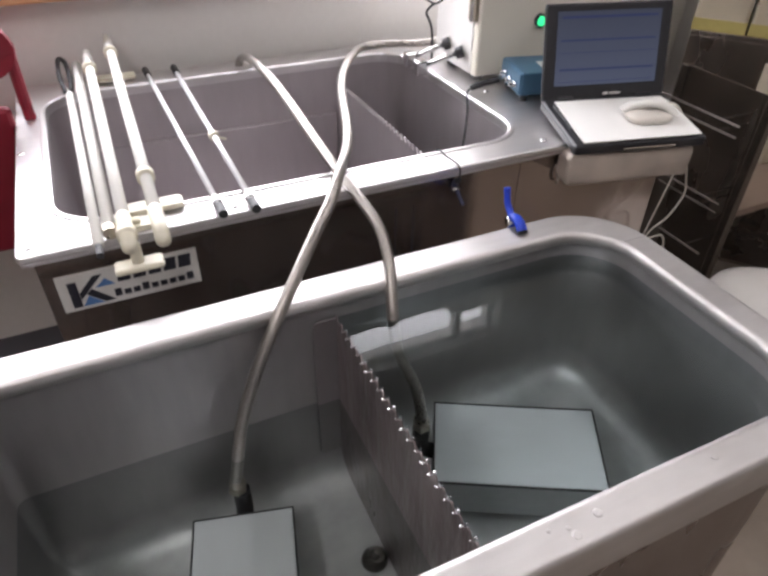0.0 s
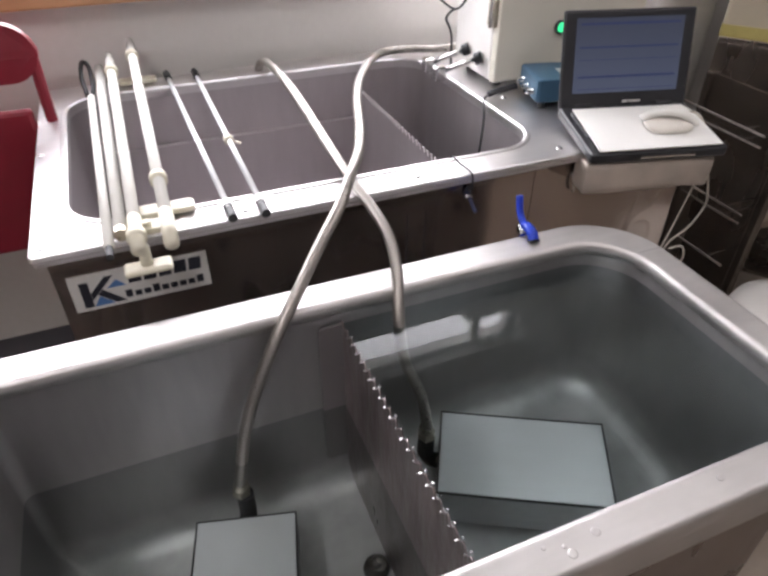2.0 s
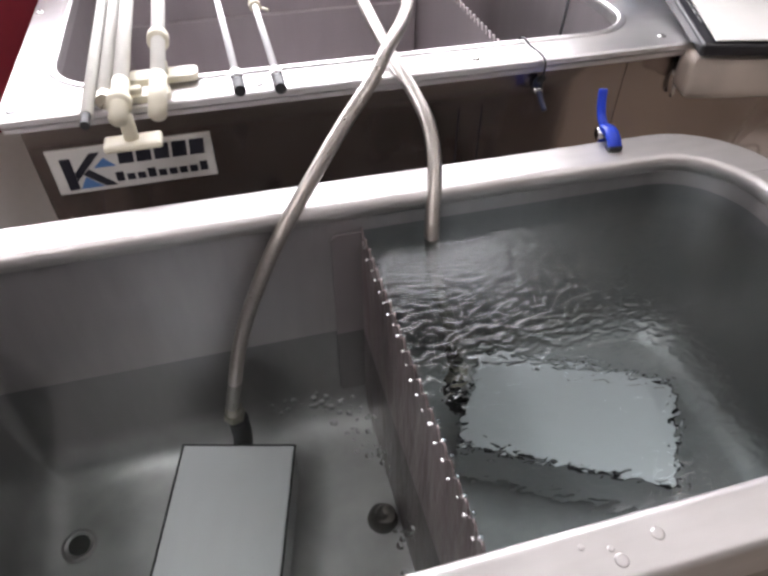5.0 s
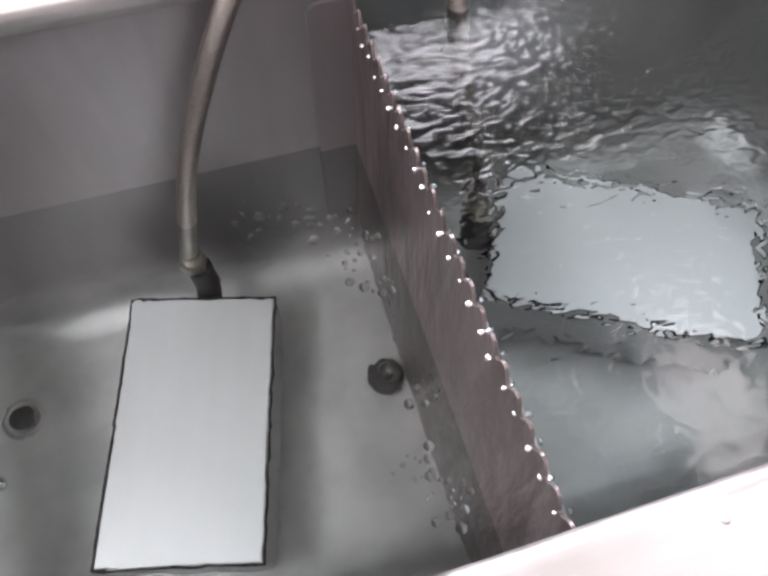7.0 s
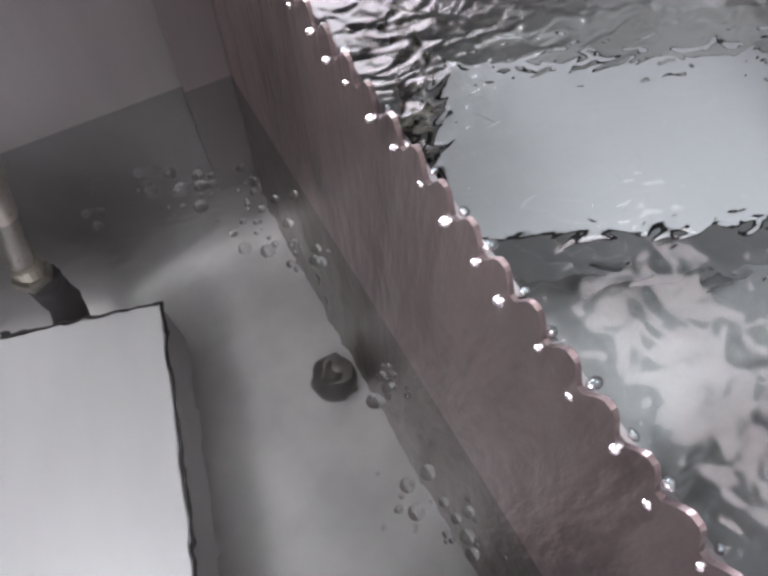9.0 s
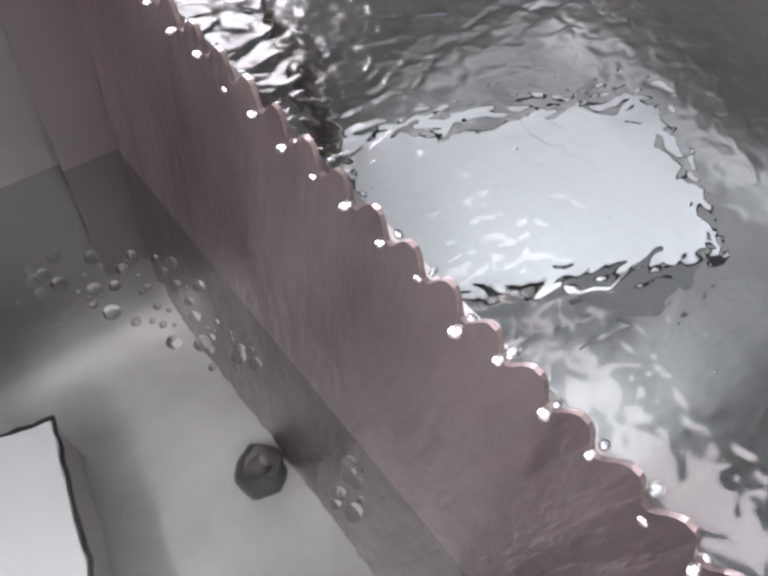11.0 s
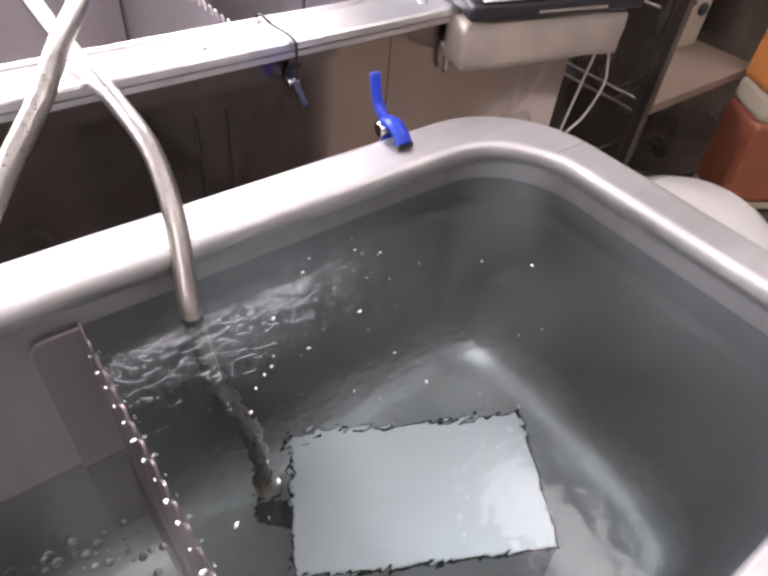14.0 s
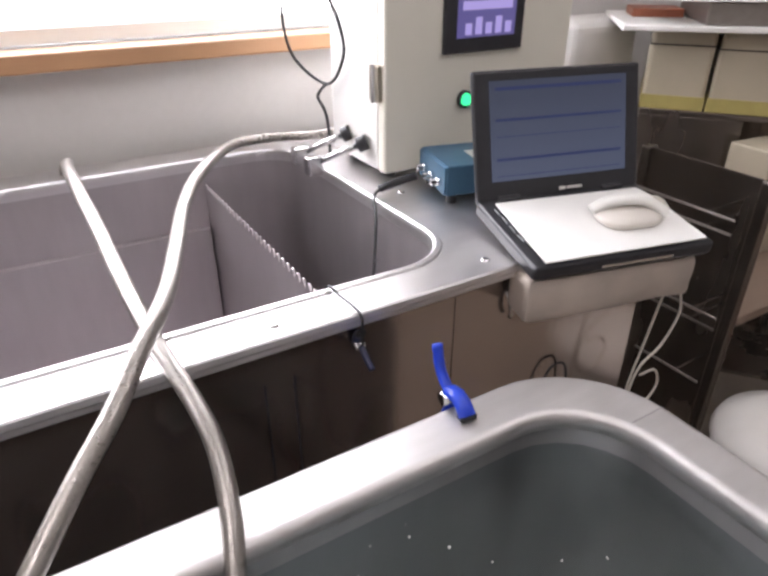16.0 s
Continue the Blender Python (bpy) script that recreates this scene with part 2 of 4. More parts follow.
def box(x0, x1, y0, y1, z0, z1, bevel=0.0, seg=2, bm=None):
    own = bm is None
    bm = bm or bmesh.new()
    r = bmesh.ops.create_cube(bm, size=1)
    bmesh.ops.transform(bm, matrix=Matrix.Translation(((x0 + x1) / 2, (y0 + y1) / 2, (z0 + z1) / 2)) @ Matrix.Diagonal((x1 - x0, y1 - y0, z1 - z0, 1)), verts=r["verts"])
    if bevel:
        es = {e for v in r["verts"] for e in v.link_edges}
        bmesh.ops.bevel(bm, geom=list(es), offset=bevel, segments=seg, affect="EDGES", profile=0.5)
    return bm


def cyl(r0, r1, z0, z1, n=20, m=None, bevel=0.0):
    bm = bmesh.new()
    bmesh.ops.create_cone(bm, cap_ends=True, segments=n, radius1=r0, radius2=r1, depth=z1 - z0)
    bmesh.ops.translate(bm, vec=(0, 0, (z0 + z1) / 2), verts=bm.verts)
    if bevel:
        es = [e for e in bm.edges if len(e.link_faces) == 2 and e.calc_face_angle(0) > 1.0]
        bmesh.ops.bevel(bm, geom=es, offset=bevel, segments=2, affect="EDGES", profile=0.5)
    if m is not None:
        bm.transform(m)
    return bm


def lathe(profile, n=24, m=None):
    bm = bmesh.new()
    rings = []
    for r, z in profile:
        rings.append([bm.verts.new((max(r, 1e-5) * math.cos(2 * math.pi * k / n), max(r, 1e-5) * math.sin(2 * math.pi * k / n), z)) for k in range(n)])
    for a, b in zip(rings, rings[1:]):
        for k in range(n):
            bm.faces.new((a[k], a[(k + 1) % n], b[(k + 1) % n], b[k]))
    bm.faces.new(rings[0][::-1])
    bm.faces.new(rings[-1])
    if m is not None:
        bm.transform(m)
    return bm


def curve_points(pts, n=10):
    """Catmull-Rom through the points."""
    p = [Vector(q) for q in pts]
    p = [2 * p[0] - p[1]] + p + [2 * p[-1] - p[-2]]
    out = []
    for i in range(1, len(p) - 2):
        for k in range(n):
            t = k / n
            a, b, c, d = p[i - 1], p[i], p[i + 1], p[i + 2]
            out.append(0.5 * (2 * b + (c - a) * t + (2 * a - 5 * b + 4 * c - d) * t * t + (3 * b - a - 3 * c + d) * t ** 3))
    out.append(p[-2])
    return out


def tube(pts, r, n=12, steps=10, smooth_path=True, ridge=0.0):
    path = curve_points(pts, steps) if smooth_path else [Vector(q) for q in pts]
    bm = bmesh.new()
    rings = []
    side = None
    for i, q in enumerate(path):
        d = (path[min(i + 1, len(path) - 1)] - path[max(i - 1, 0)]).normalized()
        if side is None:
            side = d.orthogonal().normalized()
        side = (side - d * side.dot(d)).normalized()
        up = d.cross(side)
        rr = r * (1 + (ridge if i % 2 else -ridge))
        rings.append([bm.verts.new(q + rr * (math.cos(2 * math.pi * k / n) * side + math.sin(2 * math.pi * k / n) * up)) for k in range(n)])
    for a, b in zip(rings, rings[1:]):
        for k in range(n):
            bm.faces.new((a[k], a[(k + 1) % n], b[(k + 1) % n], b[k]))
    bm.faces.new(rings[0][::-1])
    bm.faces.new(rings[-1])
    return bm


def rrect(x0, x1, y0, y1, r, n=8):
    """r: one radius, or (at x1, at x0)."""
    out = []
    ra, rb = r if isinstance(r, tuple) else (r, r)
    for cx, cy, a0, r in ((x1 - ra, y0 + ra, -90, ra), (x1 - ra, y1 - ra, 0, ra), (x0 + rb, y1 - rb, 90, rb), (x0 + rb, y0 + rb, 180, rb)):
        for k in range(n + 1):
            a = radians(a0 + 90 * k / n)
            out.append((cx + r * math.cos(a), cy + r * math.sin(a)))
    return out


def loft(loops, cap_start=False, cap_end=False):
    """Loops of points with equal counts, joined in order."""
    bm = bmesh.new()
    rings = [[bm.verts.new(q) for q in loop] for loop in loops]
    n = len(rings[0])
    for a, b in zip(rings, rings[1:]):
        for k in range(n):
            bm.faces.new((a[k], a[(k + 1) % n], b[(k + 1) % n], b[k]))
    if cap_start:
        bm.faces.new(rings[0][::-1])
    if cap_end:
        bm.faces.new(rings[-1])
    bmesh.ops.recalc_face_normals(bm, faces=bm.faces)
    return bm


def rr_loop(rect, grow, r, z, n=8):
    x0, x1, y0, y1 = rect
    rs = r if isinstance(r, tuple) else (r, r)
    return [(x, y, z) for x, y in rrect(x0 - grow, x1 + grow, y0 - grow, y1 + grow, tuple(max(0.005, q + grow) for q in rs), n)]


def weir_mesh(x, y0, y1, z0, z_peak, z_valley, pitch, phase, thick):
    """A thin plate with a row of V notches along its top."""
    prof = [(y0, z0), (y1, z0), (y1, z_peak)]
    k = math.floor((y1 - phase) / pitch)
    y = phase + k * pitch
    while y > y0 + pitch * 0.5:
        prof += [(y + pitch * u, z_valley + (z_peak - z_valley) * v) for u, v in ((0.42, 0.97), (0.34, 0.86), (0.24, 0.60), (0.14, 0.22), (0.06, 0.02), (-0.06, 0.02), (-0.14, 0.22), (-0.24, 0.60), (-0.34, 0.86), (-0.42, 0.97))]
        y -= pitch
    prof.append((y0, z_peak))
    bm = bmesh.new()
    a = [bm.verts.new((x - thick / 2, q[0], q[1])) for q in prof]
    b = [bm.verts.new((x + thick / 2, q[0], q[1])) for q in prof]
    bm.faces.new(a)
    bm.faces.new(b[::-1])
    for i in range(len(a)):
        j = (i + 1) % len(a)
        bm.faces.new((a[i], b[i], b[j], a[j]))
    bmesh.ops.recalc_face_normals(bm, faces=bm.faces)
    bmesh.ops.triangulate(bm, faces=[f for f in bm.faces if len(f.verts) > 4])
    return bm


# ---------- the room ----------
def slab(name, *dims, material, label="", category=""):
    ob = part(name, box(*dims), material)
    return tagged(ob, label, category, kind="structure")


slab("floor", -2.6, 2.8, -2.4, WALL_Y + 0.2, -0.1, 0.0, material=FLOOR, label="worn beige vinyl workshop floor", category="floor")
slab("ceiling", -2.6, 2.8, -2.4, WALL_Y + 0.2, 2.5, 2.6, material=CEIL, label="white ceiling boards", category="ceiling")
slab("wall_west", -2.7, -2.6, -2.4, WALL_Y + 0.2, 0, 2.5, material=PLASTER, label="light grey painted wall", category="wall")
slab("wall_east", 2.8, 2.9, -2.4, WALL_Y + 0.2, 0, 2.5, material=PLASTER, label="light grey painted wall", category="wall")
slab("wall_south", -2.6, 2.8, -2.5, -2.4, 0, 2.5, material=PLASTER, label="light grey painted wall", category="wall")

WX0, WX1, WZ0, WZ1 = -1.0, 1.00, 1.087, 1.92   # window opening


def north_wall():
    bm = box(-2.6, WX0, WALL_Y, WALL_Y + 0.12, 0, 2.5)
    box(WX1, 2.8, WALL_Y, WALL_Y + 0.12, 0, 2.5, bm=bm)
    box(WX0, WX1, WALL_Y, WALL_Y + 0.12, 0, WZ0, bm=bm)
    box(WX0, WX1, WALL_Y, WALL_Y + 0.12, WZ1, 2.5, bm=bm)
    tagged(part("wall_north", bm, PLASTER), "light grey painted wall with a wide window", "wall", kind="structure")


north_wall()


def window():
    w = thing("window_1", "wide bright window with a wooden sill", "window", kind="structure")
    y = WALL_Y
    part("window_sill", box(WX0 - 0.05, WX1 + 0.05, y - 0.045, y + 0.02, WZ0 - 0.028, WZ0 + 0.002, 0.004), WOOD, w, "varnished brown wood sill")
    part("window_rail", box(WX0, WX1, y + 0.04, y + 0.08, WZ0 + 0.004, WZ0 + 0.03, 0.003), WHITEPL, w)
    part("window_rail", box(WX0, WX1, y + 0.04, y + 0.08, WZ1 - 0.03, WZ1, 0.003), WHITEPL, w)
    for x in (WX0 + 0.001, WX0 + 0.90, 0.82, WX1 - 0.031):
        part("window_stile", box(x, x + 0.03, y + 0.042, y + 0.078, WZ0 + 0.031, WZ1 - 0.031, 0.003), WHITEPL, w)
    ob = part("backdrop", box(WX0 - 0.3, WX1 + 0.3, y + 0.32, y + 0.33, WZ0 - 0.3, WZ1 + 0.3), DAY)
    tagged(ob, "overcast daylight outside the window", "backdrop", kind="structure")


window()


def ceiling_lamp(x, y):
    c = thing("ceiling_lamp", "white fluorescent ceiling lamp fixture", "lamp", pose(x, y, 2.5), group="ceiling lamps")
    part("housing", box(-0.16, 0.16, -0.65, 0.65, -0.085, -0.001, 0.01), CREAMSIDE, c)
    part("diffuser", box(-0.11, 0.11, -0.60, 0.60, -0.097, -0.087, 0.003), LAMPGLOW, c, "glowing white diffuser")


ceiling_lamp(-0.9, -0.35)
ceiling_lamp(1.1, 0.0)

# ---------- near tank ----------
OPEN = (-0.442, 0.446, 0.030, 0.414)
NEAR_OUT = (-0.496, 0.496, -0.014, 0.468)


def near_tank():
    t = thing("cleaning_tank", "stainless steel cleaning tank filled with water behind a toothed weir", "tank")
    o = NEAR_OUT
    ol = lambda g, z: rr_loop(o, g, (0.115, 0.05), z)
    il = lambda g, z: rr_loop(OPEN, g, (0.085, 0.012), z)
    part("rim", loft([ol(-0.004, 0.79), ol(0, 0.792), ol(0, RIM - 0.005), ol(-0.0015, RIM - 0.0015), ol(-0.005, RIM), ol(-0.0075, RIM),
                      il(0.010, RIM), il(0.007, RIM), il(0.003, RIM - 0.0012), il(0.0007, RIM - 0.004), il(0, RIM - 0.009), il(0, RIM - 0.018), il(0.003, RIM - 0.018)]),
         RIMSTEEL, t, "bright brushed steel rim", True)
    fil = [il(-0.05 * (1 - math.cos(radians(a))), PAN + 0.05 - 0.05 * math.sin(radians(a))) for a in range(0, 91, 15)]
    part("basin", loft([il(0.006, RIM - 0.004), il(0.006, 0.66), il(0.003, PAN + 0.06)] + fil + [il(-0.08, PAN - 0.0003), il(-0.12, PAN - 0.0005)], cap_end=True), STEEL, t, "dull grey steel basin, floor and foot painted paler for caught light", True)
    b = (o[0] + 0.02, o[1] - 0.02, o[2] + 0.02, o[3] - 0.02)
    part("outer_shell", loft([rr_loop(b, 0, (0.09, 0.04), 0.80), rr_loop(b, 0, (0.09, 0.04), 0.12)], cap_end=True), SHELL, t, "brown-grey polished steel shell", True)
    for x in (b[0] + 0.06, b[1] - 0.06):
        for y in (b[2] + 0.06, b[3] - 0.06):
            part("leg", cyl(0.02, 0.02, 0.0, 0.125, 16, Matrix.Translation((x, y, 0))), DARK, t)
    part("weir", weir_mesh(0, OPEN[2] - 0.005, OPEN[3] + 0.005, PAN + 0.001, WATER + 0.005, WATER - 0.004, 0.01665, 0.0725, 0.002), WEIRSTEEL, t, "stained steel weir plate with a row of notches")
    bm = loft([[(x, y, z) for x, z in rrect(-0.036, -0.0012, 0.478, WATER + 0.004, (0.001, 0.010), 5)] for y in (OPEN[3] - 0.0015, OPEN[3] + 0.0015)], True, True)
    part("weir_flange", bm, FLANGE, t, "dull flange of the weir on the back wall")
    # drain and level switch on the floor of the overflow side
    part("drain_ring", lathe([(0.011, 0.0), (0.020, 0.0), (0.021, 0.003), (0.017, 0.006), (0.012, 0.004)], 24, Matrix.Translation((-0.389, 0.294, PAN + 0.0005))), RIMSTEEL, t, "pale drain collar")
    part("drain_hole", cyl(0.0125, 0.0125, 0, 0.0046, 20, Matrix.Translation((-0.389, 0.294, PAN + 0.001))), RUBBER, t, "dark drain opening")
    part("float_switch", lathe([(0.012, 0), (0.017, 0.004), (0.0195, 0.011), (0.018, 0.019), (0.012, 0.025), (0.009, 0.026), (0.008, 0.034), (0.003, 0.036)], 24, Matrix.Translation((-0.023, 0.233, PAN))), DARK, t, "dark rounded float switch", True)
    part("float_cap", lathe([(0.0125, 0.0245), (0.0125, 0.0275), (0.0085, 0.0305), (0.004, 0.0365), (0.0005, 0.037)], 20, Matrix.Translation((-0.021, 0.234, PAN)) @ Matrix.Rotation(radians(4), 4, "Y")), RUNNER, t, "worn grey cap of the float switch", True)
    part("inlet_pipe", tube([(-0.446, 0.226, PAN + 0.03), (-0.43, 0.229, PAN + 0.02), (-0.404, 0.232, PAN + 0.017)], 0.007, 14, 6), CHROME, t, "short bright inlet pipe")
    # sealed screw heads on the near rim
    for x, y, r in ((0.104, 0.011, 0.0048), (0.072, 0.001, 0.0048), (0.069, 0.0095, 0.0024), (0.0505, 0.015, 0.0022), (0.255, 0.012, 0.004), (-0.06, 0.008, 0.004)):
        part("screw_head", lathe([(r, 0), (r * 0.9, 0.0004), (r * 0.6, 0.0006), (0.0005, 0.0006)], 16, Matrix.Translation((x, y, RIM))), RIMSTEEL, t, smooth=True)
    # seam line across the rim by the corner
    part("rim_seam", box(0.446 + 0.004, 0.492, 0.3595, 0.3608, RIM - 0.0005, RIM + 0.0003), SEAMSTEEL, t)
    return t


near_tank()


# ---------- transducer boxes and their hoses ----------
def transducer(name_m, fitting_side):
    t = thing("transducer_box", "sealed stainless steel ultrasonic transducer box lying under water", "transducer", name_m, group="transducer boxes")
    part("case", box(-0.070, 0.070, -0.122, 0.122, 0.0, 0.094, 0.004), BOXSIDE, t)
    # Plate whiter than the case, to carry the reflection on its top.
    part("top_plate", box(-0.0682, 0.0682, -0.1204, 0.1204, 0.094, 0.097, 0.0012), BOXTOP_SHEEN, t, "brushed top plate, its reflected sheen put into a near-white colour")
    for x0, x1, y0, y1 in ((-0.0705, -0.0686, -0.1225, 0.1225), (0.0686, 0.0705, -0.1225, 0.1225), (-0.0684, 0.0684, 0.1206, 0.1225), (-0.0684, 0.0684, -0.1225, -0.1206)):
        part("edge_gasket", box(x0, x1, y0, y1, 0.092, 0.0978, 0.0008), RUBBER, t, "black edge gasket")
    for x in (-0.05, 0.05):
        for y in (-0.10, 0.10):
            part("foot", cyl(0.010, 0.010, -0.013, 0.0005, 14, Matrix.Translation((x, y, 0))), RUBBER, t)
    part("socket", tube([(0, 0.120, 0.060), (0, 0.134, 0.066), (0, 0.142, 0.085), (0, 0.142, 0.112), (0, 0.142, 0.137)], 0.0125, 16, 6), RUBBER, t, "black elbow socket", True)
    return t


BOX_A = pose(-0.2115, 0.2190, PAN + 0.013, 0, 0, -14.5)
BOX_B = pose(0.2115, 0.2435, PAN + 0.013, 0, 0, 61.0)
transducer(BOX_A, 1)
transducer(BOX_B, 1)


def hose(label, pts, end, way):
    h = thing("hose", label, "hose", group="braided hoses")
    part("sleeve", tube(pts, 0.0084, 14, 14, True, 0.012), BRAID, h, "silver braided sleeve", True)
    m = Matrix.Translation(end) @ Vector(way).to_track_quat("Z", "Y").to_matrix().to_4x4()
    part("hex_nut", lathe([(0.0125, -0.002), (0.0135, 0.0), (0.0135, 0.012), (0.0115, 0.015)], 6, m), BRASS, h, "worn nickel hex nut")
    part("collar", lathe([(0.0105, 0.015), (0.0105, 0.028), (0.0095, 0.031)], 18, m), BRASS, h)
    return h


HOSE_LEFT = [(0.535, 1.095, 0.945), (0.49, 1.118, 0.936), (0.42, 1.150, 0.934), (0.352, 1.135, 0.938), (0.295, 1.06, 0.948), (0.224, 0.935, 0.958), (0.178, 0.828, 0.963), (0.135, 0.701, 0.966),
             (0.104, 0.620, 0.962), (0.066, 0.556, 0.954), (0.036, 0.515, 0.936), (-0.003, 0.478, 0.911), (-0.046, 0.440, 0.876), (-0.095, 0.403, 0.826), (-0.132, 0.390, 0.758), (-0.155, 0.380, 0.704), (-0.170, 0.369, 0.652), (-0.1795, 0.361, 0.598)]
HOSE_RIGHT = [(0.080, 1.205, 0.900), (0.082, 1.196, 0.922), (0.086, 1.160, 0.940), (0.077, 1.04, 0.966), (0.075, 0.918, 0.972), (0.078, 0.821, 0.960), (0.080, 0.702, 0.942), (0.086, 0.610, 0.922), (0.096, 0.535, 0.903),
              (0.098, 0.485, 0.888), (0.090, 0.437, 0.862), (0.078, 0.402, 0.830), (0.073, 0.385, 0.800), (0.076, 0.372, 0.72), (0.086, 0.335, 0.66), (0.0873, 0.3123, 0.598)]
hose("silver braided hose running into the overflow side", HOSE_LEFT, (-0.1800, 0.3600, 0.568), (0.05, 0.05, 0.95))
hose("silver braided hose running under water to a transducer", HOSE_RIGHT, (0.0873, 0.3123, 0.568), (0.0, 0.1, 0.95))

# ---------- far tank ----------
FOPEN = (-0.318, 0.452, 0.640, 1.158)
FOUT = (-0.370, 0.785, 0.577, 1.235)


def far_tank():
    t = thing("rinse_tank", "long stainless steel rinse tank, empty, with a flat deck", "tank")
    il = lambda g, z: rr_loop(FOPEN, g, 0.075, z)
    ol = lambda g, z: rr_loop(FOUT, g, 0.008, z)
    part("deck", loft([ol(0, TOP - 0.009), ol(0, TOP - 0.002), ol(-0.002, TOP), il(0.012, TOP), il(0.010, TOP + 0.0025), il(0.004, TOP + 0.003), il(0.0008, TOP + 0.001), il(0, TOP - 0.004), il(0, TOP - 0.016)]), DECK, t, "flat brushed steel deck")
    part("deck_trim", loft([ol(-0.008, TOP - 0.018), ol(-0.003, TOP - 0.018), ol(-0.003, TOP - 0.012), ol(-0.008, TOP - 0.012)]), DECK, t)
    fil = [il(-0.05 * (1 - math.cos(radians(a))), 0.52 - 0.05 * math.sin(radians(a))) for a in range(0, 91, 15)]
    part("basin_wall", loft([il(0, TOP - 0.016), il(0, 0.70), il(0, 0.53)] + fil), BASIN, t, "grey steel basin wall", True)
    part("basin_floor", loft([il(-0.05, 0.47), il(-0.06, 0.469)], cap_end=True), BASIN, t)
    part("weir", weir_mesh(0.293, FOPEN[2] + 0.001, FOPEN[3] - 0.001, 0.475, 0.868, 0.858, 0.0167, 0.0725, 0.003), BASIN, t, "notched steel weir plate")
    part("basin_shelf", box(FOPEN[0] + 0.002, 0.289, FOPEN[3] - 0.012, FOPEN[3] - 0.001, 0.50, 0.79, 0.002), BASIN, t, "inner liner panel")
    # front, end and back panels
    part("front_panel", box(-0.355, 0.42, 0.598, 0.606, 0.08, TOP - 0.010), PANEL, t, "dark polished steel front panel")
    part("front_panel", box(0.4215, 0.770, 0.598, 0.606, 0.08, TOP - 0.010), PANEL, t)
    part("side_panel", box(-0.355, -0.347, 0.607, 1.22, 0.08, TOP - 0.010), PANEL, t)
    part("side_panel", box(0.762, 0.770, 0.607, 1.22, 0.08, TOP - 0.010), PANEL, t)
    part("back_panel", box(-0.346, 0.761, 1.212, 1.22, 0.08, TOP - 0.010), PANEL, t)
    for x in (0.178, 0.211):
        part("panel_seam", box(x, x + 0.0016, 0.5965, 0.5982, 0.10, TOP - 0.065, 0.0008), INK, t)
    for x in (-0.33, 0.745):
        for y in (0.63, 1.19):
            part("foot", cyl(0.02, 0.02, 0, 0.079, 16, Matrix.Translation((x, y, 0))), DARK, t)
    for x, y in ((-0.354, 0.597), (-0.360, 0.902), (-0.081, 0.597), (0.196, 0.60), (0.468, 0.605), (0.505, 0.85)):
        part("deck_screw", lathe([(0.0055, 0), (0.0055, 0.001), (0.004, 0.0022), (0.0008, 0.0024)], 16, Matrix.Translation((x, y, TOP))), CHROME, t, smooth=True)
    return t


far_tank()


def maker_plate():
    p = thing("maker_plate", "white maker's plate with dark and blue shapes on the tank front", "sign", pose(-0.2435, 0.5975, 0.8265, 90, 0, 0))
    part("plate", box(-0.0955, 0.0955, -0.0305, 0.0305, 0, 0.0015, 0.0005), LABELW, p)
    z0, z1 = 0.0016, 0.0021

    def poly(name, pts, m, z):
        bm = bmesh.new()
        a = [bm.verts.new((x, y, z)) for x, y in pts]
        b = [bm.verts.new((x, y, z + 0.0004)) for x, y in pts]
        bm.faces.new(a[::-1])
        bm.faces.new(b)
        for i in range(len(a)):
            j = (i + 1) % len(a)
            bm.faces.new((a[i], a[j], b[j], b[i]))
        part(name, bm, m, p)

    poly("dark_shape", [(-0.083, -0.025), (-0.071, -0.025), (-0.071, 0.018), (-0.083, 0.018)], INK, z0)
    poly("dark_shape", [(-0.0705, -0.002), (-0.048, 0.022), (-0.036, 0.022), (-0.0705, -0.014)], INK, z0)
    poly("dark_shape", [(-0.062, -0.006), (-0.040, -0.025), (-0.026, -0.025), (-0.054, 0.001)], INK, z0)
    poly("blue_shape", [(-0.070, -0.025), (-0.042, -0.025), (-0.060, -0.009)], INKBLUE, z0)
    poly("blue_shape", [(-0.048, 0.0015), (-0.034, 0.014), (-0.022, 0.0015)], INKBLUE, z0)
    for k in range(5):
        x = -0.018 + k * 0.0212
        poly("dark_bar", [(x, 0.003), (x + 0.0175, 0.003), (x + 0.0195, 0.024), (x + 0.002, 0.024)], INK, z0)
    for k in range(9):
        x = -0.026 + k * 0.0127
        hgt = 0.013 if k in (0, 3, 8) else 0.009
        poly("thin_bar", [(x, -0.021), (x + 0.0095, -0.021), (x + 0.0095, -0.021 + hgt), (x, -0.021 + hgt)], INK, z0)


maker_plate()


